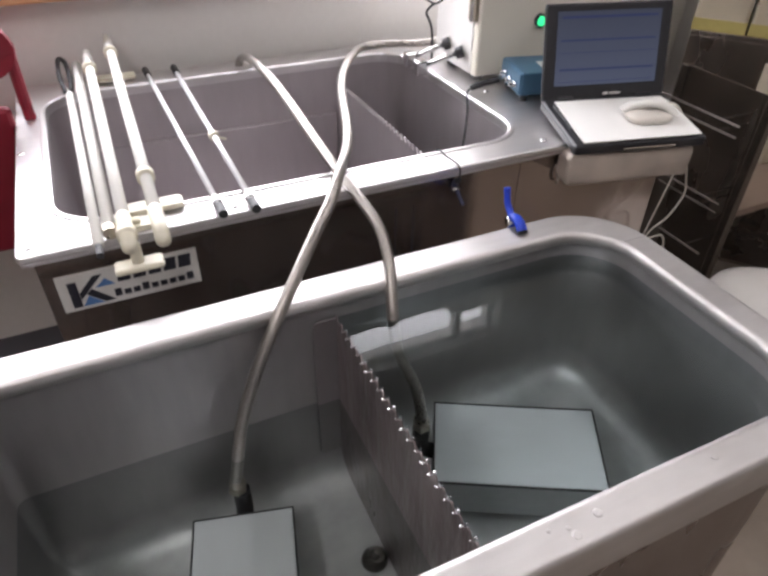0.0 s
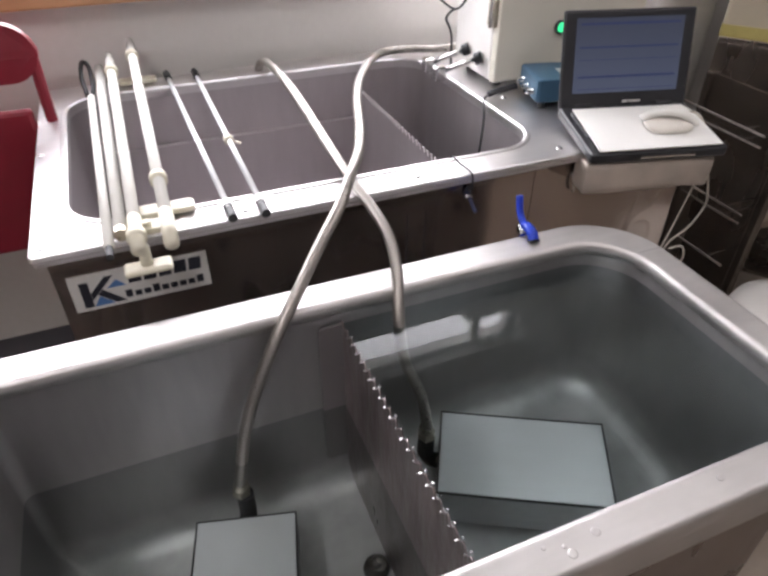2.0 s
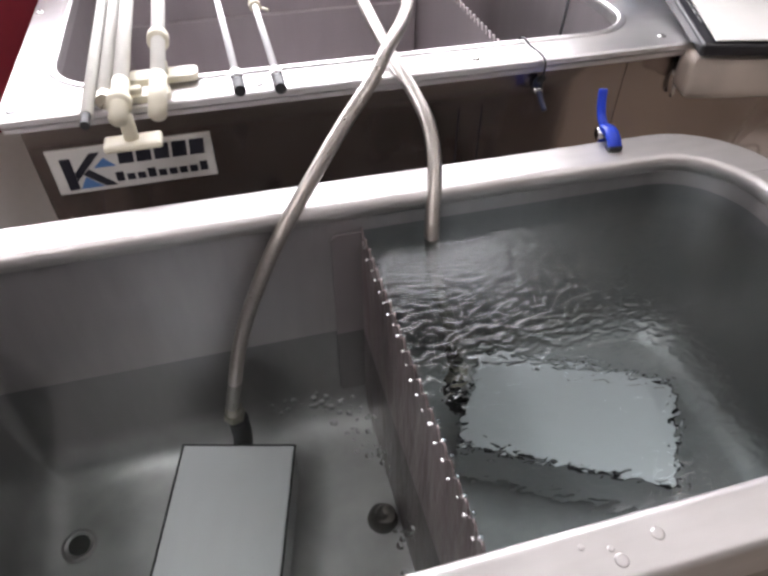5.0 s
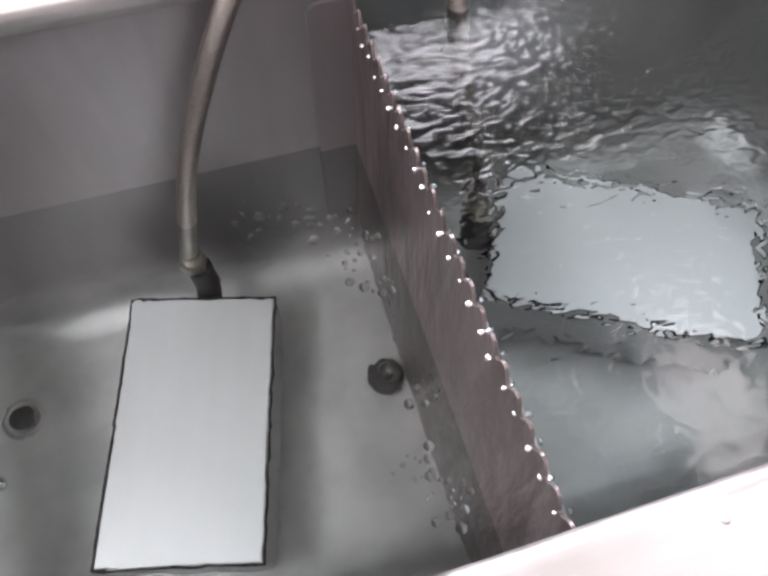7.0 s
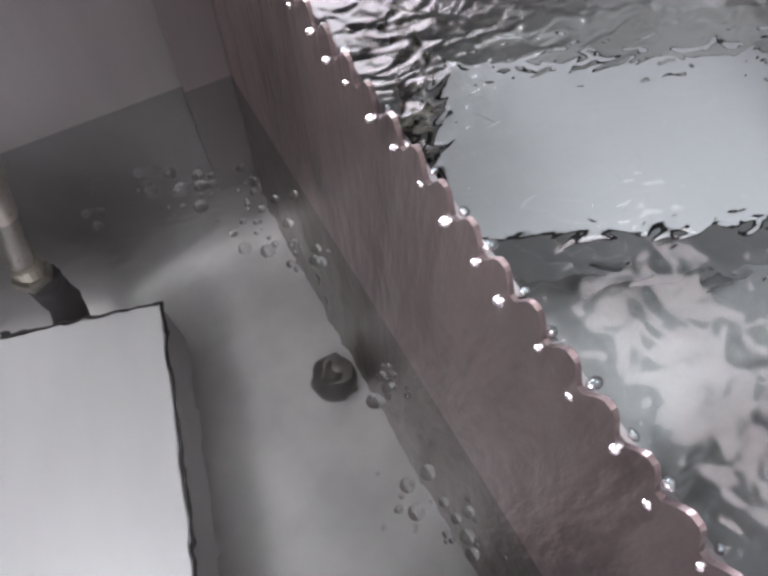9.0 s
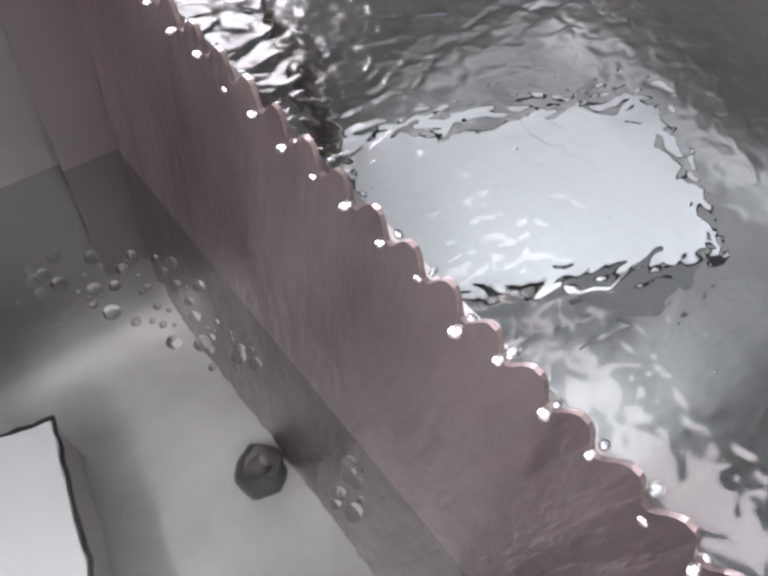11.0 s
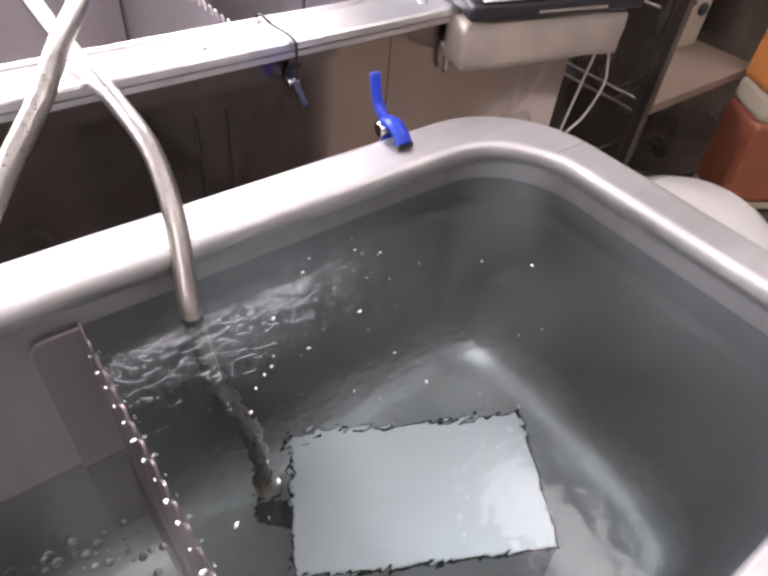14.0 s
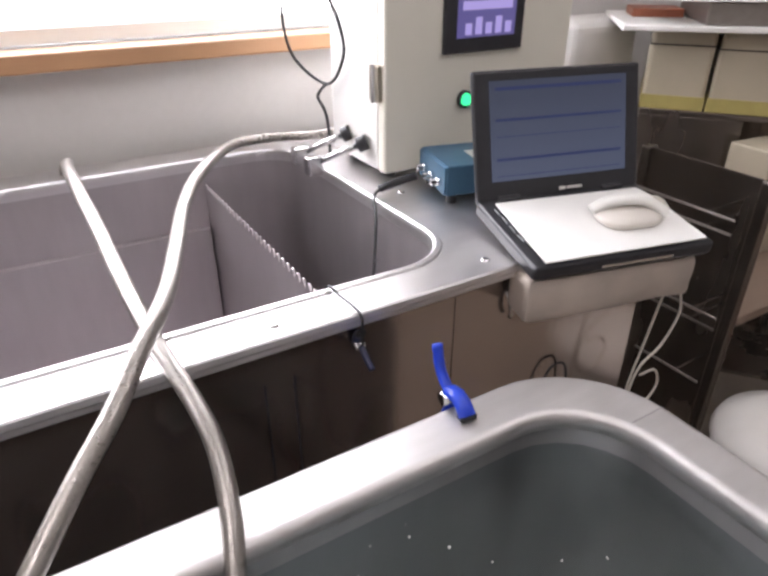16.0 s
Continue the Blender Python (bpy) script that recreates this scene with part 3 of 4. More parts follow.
# ---------- rods lying across the far tank ----------
def rod(label, a, b, r, material, ends=True, ring=None):
    t = thing("rod", label, "rod", group="rods on the tank")
    part("shaft", tube([a, b], r, 14, 2, False), material, t, smooth=True)
    d = (Vector(b) - Vector(a)).normalized()
    if ends:
        for q, s in ((Vector(a), 1), (Vector(b), -1)):
            part("end_cap", tube([q - d * 0.004 * s, q + d * (0.022 if s > 0 else 0.036) * s], r * 1.5, 14, 2, False), RUBBER, t, "black rubber end")
        q = Vector(a) + d * 0.03
        part("end_nut", tube([q, q + d * 0.012], r * 1.7, 8, 2, False), CHROME, t)
    if ring:
        q = Vector(a).lerp(Vector(b), ring)
        part("clip_ring", tube([q - d * 0.006, q + d * 0.006], r * 1.9, 14, 2, False), IVORY, t)
        part("clip_tail", tube([q + Vector((0.004, 0, -0.002)), q + Vector((0.018, -0.012, -0.004))], 0.0022, 8, 2, False), IVORY, t)
    return t


rod("thin bright metal rod with black rubber ends", (-0.104, 0.573, 0.9175), (-0.116, 1.222, 0.919), 0.0046, RODSTEEL)
rod("thin bright metal rod with a small cream clip", (-0.058, 0.568, 0.9175), (-0.058, 1.214, 0.919), 0.0046, RODSTEEL, True, 0.41)


def strap_rod():
    t = thing("stirring_rod", "slim white rod with a black loop handle", "rod", group="white rods on the tank")
    a, b = Vector((-0.269, 0.552, 0.9185)), Vector((-0.270, 1.125, 0.928))
    part("shaft", tube([a, b], 0.0070, 14, 2, False), WHITEPL, t, smooth=True)
    part("tip", tube([a - Vector((0, 0.024, 0)), a], 0.0050, 12, 2, False), RUBBER, t, "black tip")
    loop = [b + Vector((-0.005, -0.02, 0.004)), b + Vector((-0.011, 0.05, 0.018)), b + Vector((-0.006, 0.108, 0.030)), b + Vector((0.005, 0.090, 0.025)), b + Vector((0.007, 0.03, 0.010)), b + Vector((0.003, -0.015, 0.003))]
    part("loop_handle", tube(loop, 0.0045, 10, 8), RUBBER, t, "black loop handle", True)
    t2 = thing("pipe", "plain white plastic pipe lying on the tank", "pipe", group="white rods on the tank")
    part("shaft", tube([(-0.252, 0.585, 0.9195), (-0.247, 1.238, 0.942)], 0.0086, 16, 2, False), WHITEPL, t2, smooth=True)
    part("hose_nut", tube([(-0.2521, 0.576, 0.9193), (-0.2520, 0.590, 0.9198)], 0.0098, 8, 2, False), BRASS, t2, "metal end nut")


strap_rod()


def oval_plate(cx, cy, z, lx, ly, h):
    return loft([[(x, y, z) for x, y in rrect(cx - lx, cx + lx, cy - ly, cy + ly, min(lx, ly) * 0.6, 6)], [(x, y, z + h) for x, y in rrect(cx - lx, cx + lx, cy - ly, cy + ly, min(lx, ly) * 0.6, 6)]], True, True)


def holder_pipe(label, a, b, plates, rings):
    """A white pipe with flat oval holders and raised collars."""
    t = thing("holder_pipe", label, "pipe", group="white rods on the tank")
    a, b = Vector(a), Vector(b)
    d = (b - a).normalized()
    part("shaft", tube([a, b], 0.0086, 16, 2, False), WHITEPL, t, smooth=True)
    part("front_sleeve", tube([a - d * 0.002, a + d * 0.075], 0.0098, 16, 2, False), IVORY, t, "ivory front sleeve", True)
    part("end_knob", tube([b, b + d * 0.03], 0.0062, 12, 2, False), WHITEPL, t, smooth=True)
    for s in rings:
        q = a + d * s
        part("collar", tube([q - d * 0.007, q + d * 0.007], 0.0130, 20, 2, False), IVORY, t, smooth=True)
    for x, y, z, lx, ly in plates:
        part("foot_plate", oval_plate(x, y, z, lx, ly, 0.008), IVORY, t, "flat ivory foot plate")
        top = a.z + (b.z - a.z) * (y - a.y) / (b.y - a.y)
        if top - z > 0.02:
            part("saddle", box(x - 0.007, x + 0.007, y - 0.006, y + 0.006, z + 0.007, top - 0.006, 0.002), IVORY, t, "short ivory saddle")
    return t


holder_pipe("white plastic pipe on oval holders across the tank", (-0.192, 0.512, 0.932), (-0.176, 1.240, 0.981), [(-0.188, 0.632, TOP + 0.0032, 0.040, 0.0135), (-0.177, 1.208, TOP + 0.0032, 0.038, 0.0135)], [0.165, 0.665])
holder_pipe("white plastic pipe with a foot plate hanging over the front", (-0.233, 0.520, 0.927), (-0.222, 1.196, 0.967), [(-0.219, 0.5935, TOP + 0.0005, 0.038, 0.0125)], [0.03, 0.615])


def hanging_foot():
    t = thing("foot_clip", "ivory plastic foot plate clipped to the pipe end", "clip")
    part("plate", box(-0.258, -0.196, 0.517, 0.545, 0.887, 0.896, 0.004), IVORY, t)
    part("stem", cyl(0.008, 0.008, 0.894, 0.922, 14, Matrix.Translation((-0.228, 0.533, 0))), IVORY, t, smooth=True)


hanging_foot()


# ---------- valves, cabinet, interface box ----------
def valve(x, y, z):
    v = thing("valve_knob", "chrome valve stem with a round black knob", "valve", group="valve knobs")
    a = Vector((x - 0.062, y + 0.045, TOP + 0.018))
    part("block", box(a.x - 0.016, a.x + 0.010, a.y - 0.010, a.y + 0.010, TOP + 0.0002, TOP + 0.030, 0.003), CHROME, v)
    b = Vector((x, y, z))
    part("stem", tube([a, b], 0.0055, 12, 2, False), CHROME, v, smooth=True)
    d = (b - a).normalized()
    part("knob", tube([b - d * 0.006, b - d * 0.004, b + d * 0.006, b + d * 0.009], 0.0125, 18, 2, False), BLACK, v, "round black knob", True)


valve(0.497, 1.010, 0.963)
valve(0.493, 0.949, 0.962)

CAB = (0.503, 0.862, 0.893, 1.068, 0.926, 1.345)


def cabinet():
    c = thing("control_cabinet", "cream enamelled control cabinet with a touch panel and a green lamp", "cabinet")
    x0, x1, y0, y1, z0, z1 = CAB
    part("body", box(x0, x1, y0 + 0.024, y1, z0, z1, 0.003), CREAMSIDE, c, "white enamelled body")
    part("door", box(x0 - 0.001, x1, y0, y0 + 0.022, z0 - 0.001, z1, 0.004), CREAM, c, "cream enamelled door")
    for z in (0.99 + 0.07, 1.27):
        h = part("hinge", box(x0 - 0.009, x0 + 0.001, y0 + 0.008, y0 + 0.034, z - 0.026, z + 0.026, 0.002), BRASS, c, "steel hinge")
        part("hinge_pin", cyl(0.004, 0.004, z - 0.027, z + 0.027, 10, Matrix.Translation((x0 - 0.009, y0 + 0.020, 0))), CHROME, h)
    for x in (x0 + 0.03, x1 - 0.03):
        for y in (y0 + 0.04, y1 - 0.03):
            part("foot", cyl(0.012, 0.012, TOP + 0.0005, z0 + 0.001, 12, Matrix.Translation((x, y, 0))), RUBBER, c)
    s = part("touch_panel", box(0.600, 0.752, y0 - 0.007, y0 + 0.001, 1.094, 1.211, 0.003), BLACK, c, "dark touch panel")
    part("panel_screen", box(0.622, 0.732, y0 - 0.0085, y0 - 0.0065, 1.116, 1.194), PANELSCR, s, "lit violet screen")
    for k in range(5):
        part("screen_bar", box(0.636 + k * 0.019, 0.648 + k * 0.019, y0 - 0.0095, y0 - 0.0086, 1.120, 1.136 + 0.008 * (k % 2)), PANELBAR, s)
    part("screen_bar", box(0.630, 0.724, y0 - 0.0095, y0 - 0.0086, 1.154, 1.166), PANELBAR, s)
    m = Matrix.Translation((0.647, y0, 1.025)) @ Matrix.Rotation(radians(90), 4, "X")
    g = part("lamp_bezel", lathe([(0.0135, -0.001), (0.0135, 0.007), (0.0115, 0.009), (0.010, 0.004)], 24, m), BLACK, c, "black lamp bezel")
    part("lamp_lens", lathe([(0.0095, 0.004), (0.009, 0.010), (0.005, 0.0125), (0.0005, 0.013)], 20, m), GREEN, g, "lit green lens")


cabinet()


def interface_box():
    b = thing("interface_box", "small blue-grey metal interface box with sockets", "instrument", pose(0.602, 0.80, TOP + 0.001, 0, 0, -14))
    part("case", box(-0.062, 0.062, -0.045, 0.060, 0.012, 0.056, 0.002), BLUEBOX, b)
    part("front_panel", box(-0.0655, -0.0615, -0.043, 0.058, 0.014, 0.054, 0.001), BLUEBOX, b)
    part("sticker", box(-0.01, 0.035, -0.03, 0.02, 0.0562, 0.0568), LABELW, b, "pale sticker")
    for x in (-0.05, 0.05):
        for y in (-0.035, 0.05):
            part("foot", cyl(0.008, 0.008, 0, 0.0125, 12, Matrix.Translation((x, y, 0))), RUBBER, b)
    for y, z in ((-0.028, 0.030), (0.000, 0.030), (0.028, 0.034)):
        m = Matrix.Translation((-0.065, y, z)) @ Matrix.Rotation(radians(-90), 4, "Y")
        part("socket", lathe([(0.0065, -0.001), (0.0065, 0.006), (0.005, 0.007), (0.005, 0.016), (0.003, 0.0165)], 16, m), CHROME, b, "chrome socket")
    p = thing("probe_cable", "thin black signal cable with a plug, draped into the tank", "cable")
    a = Vector((0.522, 0.835, 0.938))
    part("plug", tube([a, a + Vector((-0.028, 0.010, -0.008)), a + Vector((-0.055, 0.016, -0.016))], 0.0062, 12, 4), BLACK, p, "black plug", True)
    part("lead", tube([(0.468, 0.851, 0.921), (0.446, 0.83, 0.920), (0.425, 0.79, 0.895), (0.398, 0.755, 0.80), (0.380, 0.735, 0.70), (0.37, 0.72, 0.56)], 0.0024, 8, 8), RUBBER, p, smooth=True)


interface_box()


def wall_cables():
    c = thing("wall_cable", "thin black cables hanging from above by the cabinet", "cable")
    part("lead", tube([(0.432, 1.10, 1.42), (0.433, 1.10, 1.25), (0.436, 1.10, 1.157), (0.439, 1.10, 1.114), (0.451, 1.098, 1.076), (0.473, 1.085, 1.048), (0.488, 1.06, 1.036), (0.492, 1.035, 1.046),
                       (0.492, 1.011, 1.070), (0.492, 0.998, 1.101), (0.492, 1.018, 1.140), (0.490, 1.04, 1.165), (0.48, 1.08, 1.24), (0.472, 1.10, 1.42)], 0.0026, 8, 8), RUBBER, c, smooth=True)
    part("lead", tube([(0.489, 1.058, 1.036), (0.484, 1.074, 1.022), (0.482, 1.078, 1.010), (0.490, 1.074, 0.992), (0.496, 1.074, 0.970), (0.497, 1.072, 0.930), (0.496, 1.070, 0.9135)], 0.0028, 8, 8), RUBBER, c, smooth=True)


wall_cables()


def rim_cable():
    c = thing("rim_cable", "thin black cable looped over the tank edge", "cable")
    part("lead", tube([(0.268, 0.668, 0.80), (0.270, 0.648, 0.88), (0.273, 0.636, 0.9150), (0.276, 0.61, 0.9145), (0.279, 0.574, 0.912), (0.281, 0.5735, 0.89), (0.284, 0.579, 0.868)], 0.0016, 8, 8), RUBBER, c, smooth=True)


rim_cable()


# ---------- clamps ----------
def clamp(m, tint, label):
    c = thing("spring_clamp", label, "clamp", m, group="blue spring clamps")
    bm = tube([(0, 0.012, 0.010), (0, 0.030, 0.018), (0, 0.043, 0.032), (0, 0.051, 0.058)], 0.0050, 10, 6)
    bm.transform(Matrix.Diagonal((1.35, 1, 1, 1)))
    part("upper_handle", bm, tint, c, smooth=True)
    bm = tube([(0, 0.016, -0.004), (0, 0.024, -0.018), (0, 0.031, -0.034), (0, 0.036, -0.050)], 0.0050, 10, 6)
    bm.transform(Matrix.Diagonal((1.35, 1, 1, 1)))
    part("lower_handle", bm, tint, c, smooth=True)
    bm = tube([(0, 0.020, 0.014), (0, 0.006, 0.017), (0, -0.008, 0.012), (0, -0.016, 0.004)], 0.0070, 10, 6)
    bm.transform(Matrix.Diagonal((1.5, 1, 1, 1)))
    part("upper_jaw", bm, tint, c, smooth=True)
    part("spring", lathe([(0.006, -0.012), (0.0085, -0.011), (0.0085, 0.011), (0.006, 0.012)], 16, Matrix.Translation((0, 0.020, 0.006)) @ Matrix.Rotation(radians(90), 4, "Y")), CHROME, c, "steel spring coil", True)
    part("jaw_pad", box(-0.010, 0.010, -0.021, -0.008, 0.0, 0.007, 0.002), RUBBER, c, "black jaw pad")
    return c


clamp(pose(0.321, 0.457, RIM + 0.0008, 0, 0, -4) @ Matrix.Scale(0.86, 4), BLUE, "bright blue plastic spring clamp gripping the rim")
clamp(pose(0.285, 0.583, 0.872, -78, 0, 0) @ Matrix.Scale(0.55, 4), DKBLUE, "blue spring clamp hanging below the deck edge")


# ---------- laptop on its tray ----------
def laptop():
    l = thing("laptop", "open black laptop with a sheet of paper over its keys", "laptop", pose(0.4820, 0.5390, 0.9060, 7.35, 0, -13.84))
    W, D = 0.2456, 0.161
    part("base", box(0, W, 0, D, 0.0, 0.019, 0.005, 3), BLACK, l)
    part("front_strip", box(W * 0.36, W * 0.76, -0.0012, 0.001, 0.006, 0.010), CHROME, l, "pale front strip")
    for j in range(4):
        for i in range(13):
            part("key", box(0.012 + i * 0.0175, 0.027 + i * 0.0175, 0.052 + j * 0.0215, 0.070 + j * 0.0215, 0.019, 0.0215, 0.0012, 1), BLACK, l)
    lid = part("lid", box(0, W, 0, 0.010, 0, 0.167, 0.004, 3), BLACK, l, "black lid tilted back")
    lid.matrix_basis = pose(0.0, D - 0.006, 0.015, -23, 0, 0)
    part("screen", box(0.022, W - 0.022, -0.0008, 0.001, 0.028, 0.154), SCREEN, lid, "dim blue screen")
    for z, h in ((0.142, 0.0040), (0.104, 0.0030), (0.084, 0.0010), (0.054, 0.0034), (0.034, 0.0010)):
        part("screen_trace", box(0.030, W - 0.030, -0.0014, -0.0009, z, z + h), SCREENLINE, lid)
    part("logo_bar", box(W * 0.49, W * 0.53, -0.0016, 0.0005, 0.009, 0.0135), LABELW, lid, "small pale mark")
    part("logo_bar", box(W * 0.54, W * 0.63, -0.0016, 0.0005, 0.0095, 0.0130), LABELW, lid)
    for x in (0.03, W - 0.06):
        part("hinge", cyl(0.006, 0.006, 0, 0.03, 12, Matrix.Translation((x, D - 0.004, 0.018)) @ Matrix.Rotation(radians(90), 4, "Y")), BLACK, l)
    return l.matrix_basis


LAP = laptop()


def paper_and_mouse():
    bm = bmesh.new()
    pts = [(0.014, 0.002), (0.234, 0.004), (0.236, 0.112), (0.228, 0.139), (0.018, 0.141)]
    a = [bm.verts.new((x, y, 0.0222)) for x, y in pts]
    b = [bm.verts.new((x, y, 0.0242)) for x, y in pts]
    bm.faces.new(a[::-1])
    bm.faces.new(b)
    for i in range(5):
        bm.faces.new((a[i], a[(i + 1) % 5], b[(i + 1) % 5], b[i]))
    ob = part("paper_sheet", bm, PAPER)
    ob.matrix_basis = LAP
    tagged(ob, "sheets of white paper laid over the laptop keys", "paper")
    m = thing("computer_mouse", "ivory computer mouse with a curved two-tone shell", "mouse", LAP @ pose(0.163, 0.066, 0.0244, 0, 0, -2) @ Matrix.Diagonal((0.93, 0.93, 0.74, 1)))
    prof = [(0.0, 0.90), (0.30, 1.0), (0.65, 0.93), (0.9, 0.68), (1.0, 0.22)]

    def shell(lx, ly, h, base=0.0):
        return loft([[(x * s, y * s, base + h * z) for x, y in rrect(-lx, lx, -ly, ly, ly * 0.95, 8)] for z, s in prof], True, True)

    part("body", shell(0.047, 0.030, 0.020), MOUSE, m, smooth=True)
    bm = tube([(-0.046, 0.016, 0.010), (-0.030, 0.014, 0.024), (-0.004, 0.010, 0.031), (0.024, 0.003, 0.029), (0.043, -0.006, 0.016), (0.046, -0.010, 0.008)], 0.0095, 12, 6)
    part("grip_arch", bm, WHITEPL, m, "pale arched grip", True)
    c = thing("mouse_cable", "thin off-white mouse cable hanging from the laptop", "cable")
    part("lead", tube([(0.664, 0.590, 0.940), (0.700, 0.585, 0.948), (0.735, 0.575, 0.945), (0.752, 0.560, 0.915), (0.765, 0.545, 0.86), (0.790, 0.545, 0.80), (0.800, 0.545, 0.76), (0.775, 0.545, 0.715), (0.735, 0.545, 0.69), (0.722, 0.545, 0.65), (0.735, 0.545, 0.615), (0.77, 0.545, 0.61), (0.79, 0.545, 0.635), (0.775, 0.545, 0.668), (0.74, 0.545, 0.672)], 0.0019, 8, 8), CABLE, c, smooth=True)
    part("lead", tube([(0.690, 0.580, 0.940), (0.728, 0.570, 0.935), (0.742, 0.552, 0.90), (0.752, 0.545, 0.84), (0.742, 0.545, 0.78), (0.728, 0.545, 0.72), (0.715, 0.545, 0.66), (0.72, 0.545, 0.60), (0.75, 0.545, 0.585), (0.765, 0.545, 0.56)], 0.0018, 8, 8), CABLE, c, smooth=True)
    part("adapter", box(0.716, 0.742, 0.570, 0.586, 0.930, 0.942, 0.003), CABLE, c, "small off-white adapter")


paper_and_mouse()


def tray():
    t = thing("support_tray", "wrinkled wrapped pad propping the laptop in front of the tank", "tray")
    bm = box(0.000, 0.236, 0.006, 0.056, -0.060, -0.0035, 0.008, 2)
    bmesh.ops.subdivide_edges(bm, edges=bm.edges, cuts=4, use_grid_fill=True)
    for v in bm.verts:
        k = noise.noise(v.co * 34)
        v.co += Vector((0.002 * k, 0.005 * k, 0.004 * k if v.co.z < -0.02 else 0))
    bm.transform(pose(0.4820, 0.5390, 0.9060, 0, 0, -13.84))
    part("wrap", bm, WRAP, t, smooth=True)
    part("bracket", box(0.500, 0.516, 0.560, 0.5975, 0.862, 0.880, 0.002), DARK, t)
    part("bracket", box(0.665, 0.681, 0.520, 0.5975, 0.858, 0.876, 0.002), DARK, t)
    part("prop_block", box(0.53, 0.70, 0.610, 0.635, TOP + 0.0005, 0.9145, 0.002), DARK, t)
    part("hook", tube([(0.500, 0.596, 0.862), (0.501, 0.590, 0.852), (0.503, 0.588, 0.834), (0.505, 0.592, 0.826)], 0.0034, 8, 5), CHROME, t)
    w = thing("wire_loop", "thin dark wire loop against the tank front", "wire")
    part("lead", tube([(0.572, 0.590, 0.62), (0.575, 0.588, 0.68), (0.592, 0.588, 0.715), (0.618, 0.588, 0.712), (0.628, 0.588, 0.675), (0.628, 0.59, 0.63)], 0.0018, 6, 8), RUBBER, w, smooth=True)


tray()


# ---------- red chair ----------
def chair():
    c = thing("chair", "red plastic stacking chair with dark metal legs", "chair", pose(-0.520, 1.06, 0, 0, 0, 0))
    bm = loft([[(x, 0.0 + d, z) for x, z in rrect(-0.20, 0.188, 0.985, 1.083, 0.055, 8)] for d in (0.0, 0.022)], True, True)
    for v in bm.verts:
        v.co.y += 0.10 * (v.co.z - 0.95) - 0.5 * v.co.x ** 2
    part("backrest", bm, RED, c, smooth=False)
    # The seat is red plastic; black stands in for the shade it lies in.
    part("seat", loft([[(x, y, z) for x, y in rrect(-0.21, 0.21, -0.43, -0.02, 0.06, 8)] for z in (0.43, 0.455)], True, True), BLACK, c, "red seat coloured black for the shade on it")
    part("seat_back", box(-0.195, 0.152, -0.03, -0.008, 0.665, 0.944, 0.008), RED, c)
    for x in (-0.18, 0.18):
        part("front_leg", tube([(x, -0.36, 0.43), (x * 1.1, -0.40, 0)], 0.011, 10, 2, False), DARK, c)
        part("back_leg", tube([(x, -0.05, 0.43), (x * 1.1, 0.03, 0)], 0.011, 10, 2, False), DARK, c)
        part("back_post", tube([(x * 0.98, -0.004, 0.43), (x * 0.98, 0.0, 0.95), (x * 0.98, 0.008, 1.03)], 0.010, 10, 2, False), RED, c, "red back post")


chair()


# ---------- rack and boxes on the right ----------
def rack():
    r = thing("steel_rack", "dull dark steel cabinet rack with bright wire runners", "rack")
    m = pose(1.346, 0.943, 0, 0, 0, -52)

    def panel(name, *dims, label=""):
        bm = box(*dims, 0.002)
        bm.transform(m)
        part(name, bm, SHEET, r, label)

    for x in (-0.10, 0.74):
        for y in (0.018, 0.28):
            panel("post", x - 0.014, x + 0.014, y - 0.014, y + 0.014, 0, 0.895)
    panel("front_sheet", -0.118, 0.10, -0.001, 0.003, 0.20, 0.895, label="cloudy dark steel sheet")
    panel("side_sheet", -0.118, -0.1145, 0.004, 0.295, 0.20, 0.895)
    panel("back_sheet", -0.10, 0.74, 0.295, 0.299, 0.20, 0.895)
    panel("shelf", -0.08, 0.72, 0.035, 0.265, 0.22, 0.232)
    panel("shelf", -0.118, 0.758, -0.004, 0.299, 0.8955, 0.9085)
    part("side_wall", box(1.045, 1.049, 0.607, 0.82, 0.10, 0.905, 0.001), SHEET, r, "cloudy dark steel side wall")
    part("runner_post", box(1.040, 1.062, 0.585, 0.606, 0.0, 0.905, 0.003), SHEET, r)
    part("runner_post", box(1.040, 1.062, 0.821, 0.842, 0.0, 0.905, 0.003), SHEET, r)
    part("open_shelf", box(1.063, 1.50, 0.606, 0.90, 0.600, 0.620, 0.002), SHELFWOOD, r, "brown open shelf")
    for z, y0, y1 in ((0.862, 0.583, 0.815), (0.838, 0.583, 0.815), (0.691, 0.566, 0.733), (0.670, 0.566, 0.733), (0.560, 0.566, 0.70)):
        part("wire_runner", tube([(0.950, y0, z), (0.950, y1, z)], 0.0026, 8, 2, False), RUNNER, r, "dull wire runner")
        part("runner_bracket", box(0.950, 1.0445, y0 + 0.045, y0 + 0.048, z - 0.002, z + 0.002), SHEET, r)
    return r


rack()


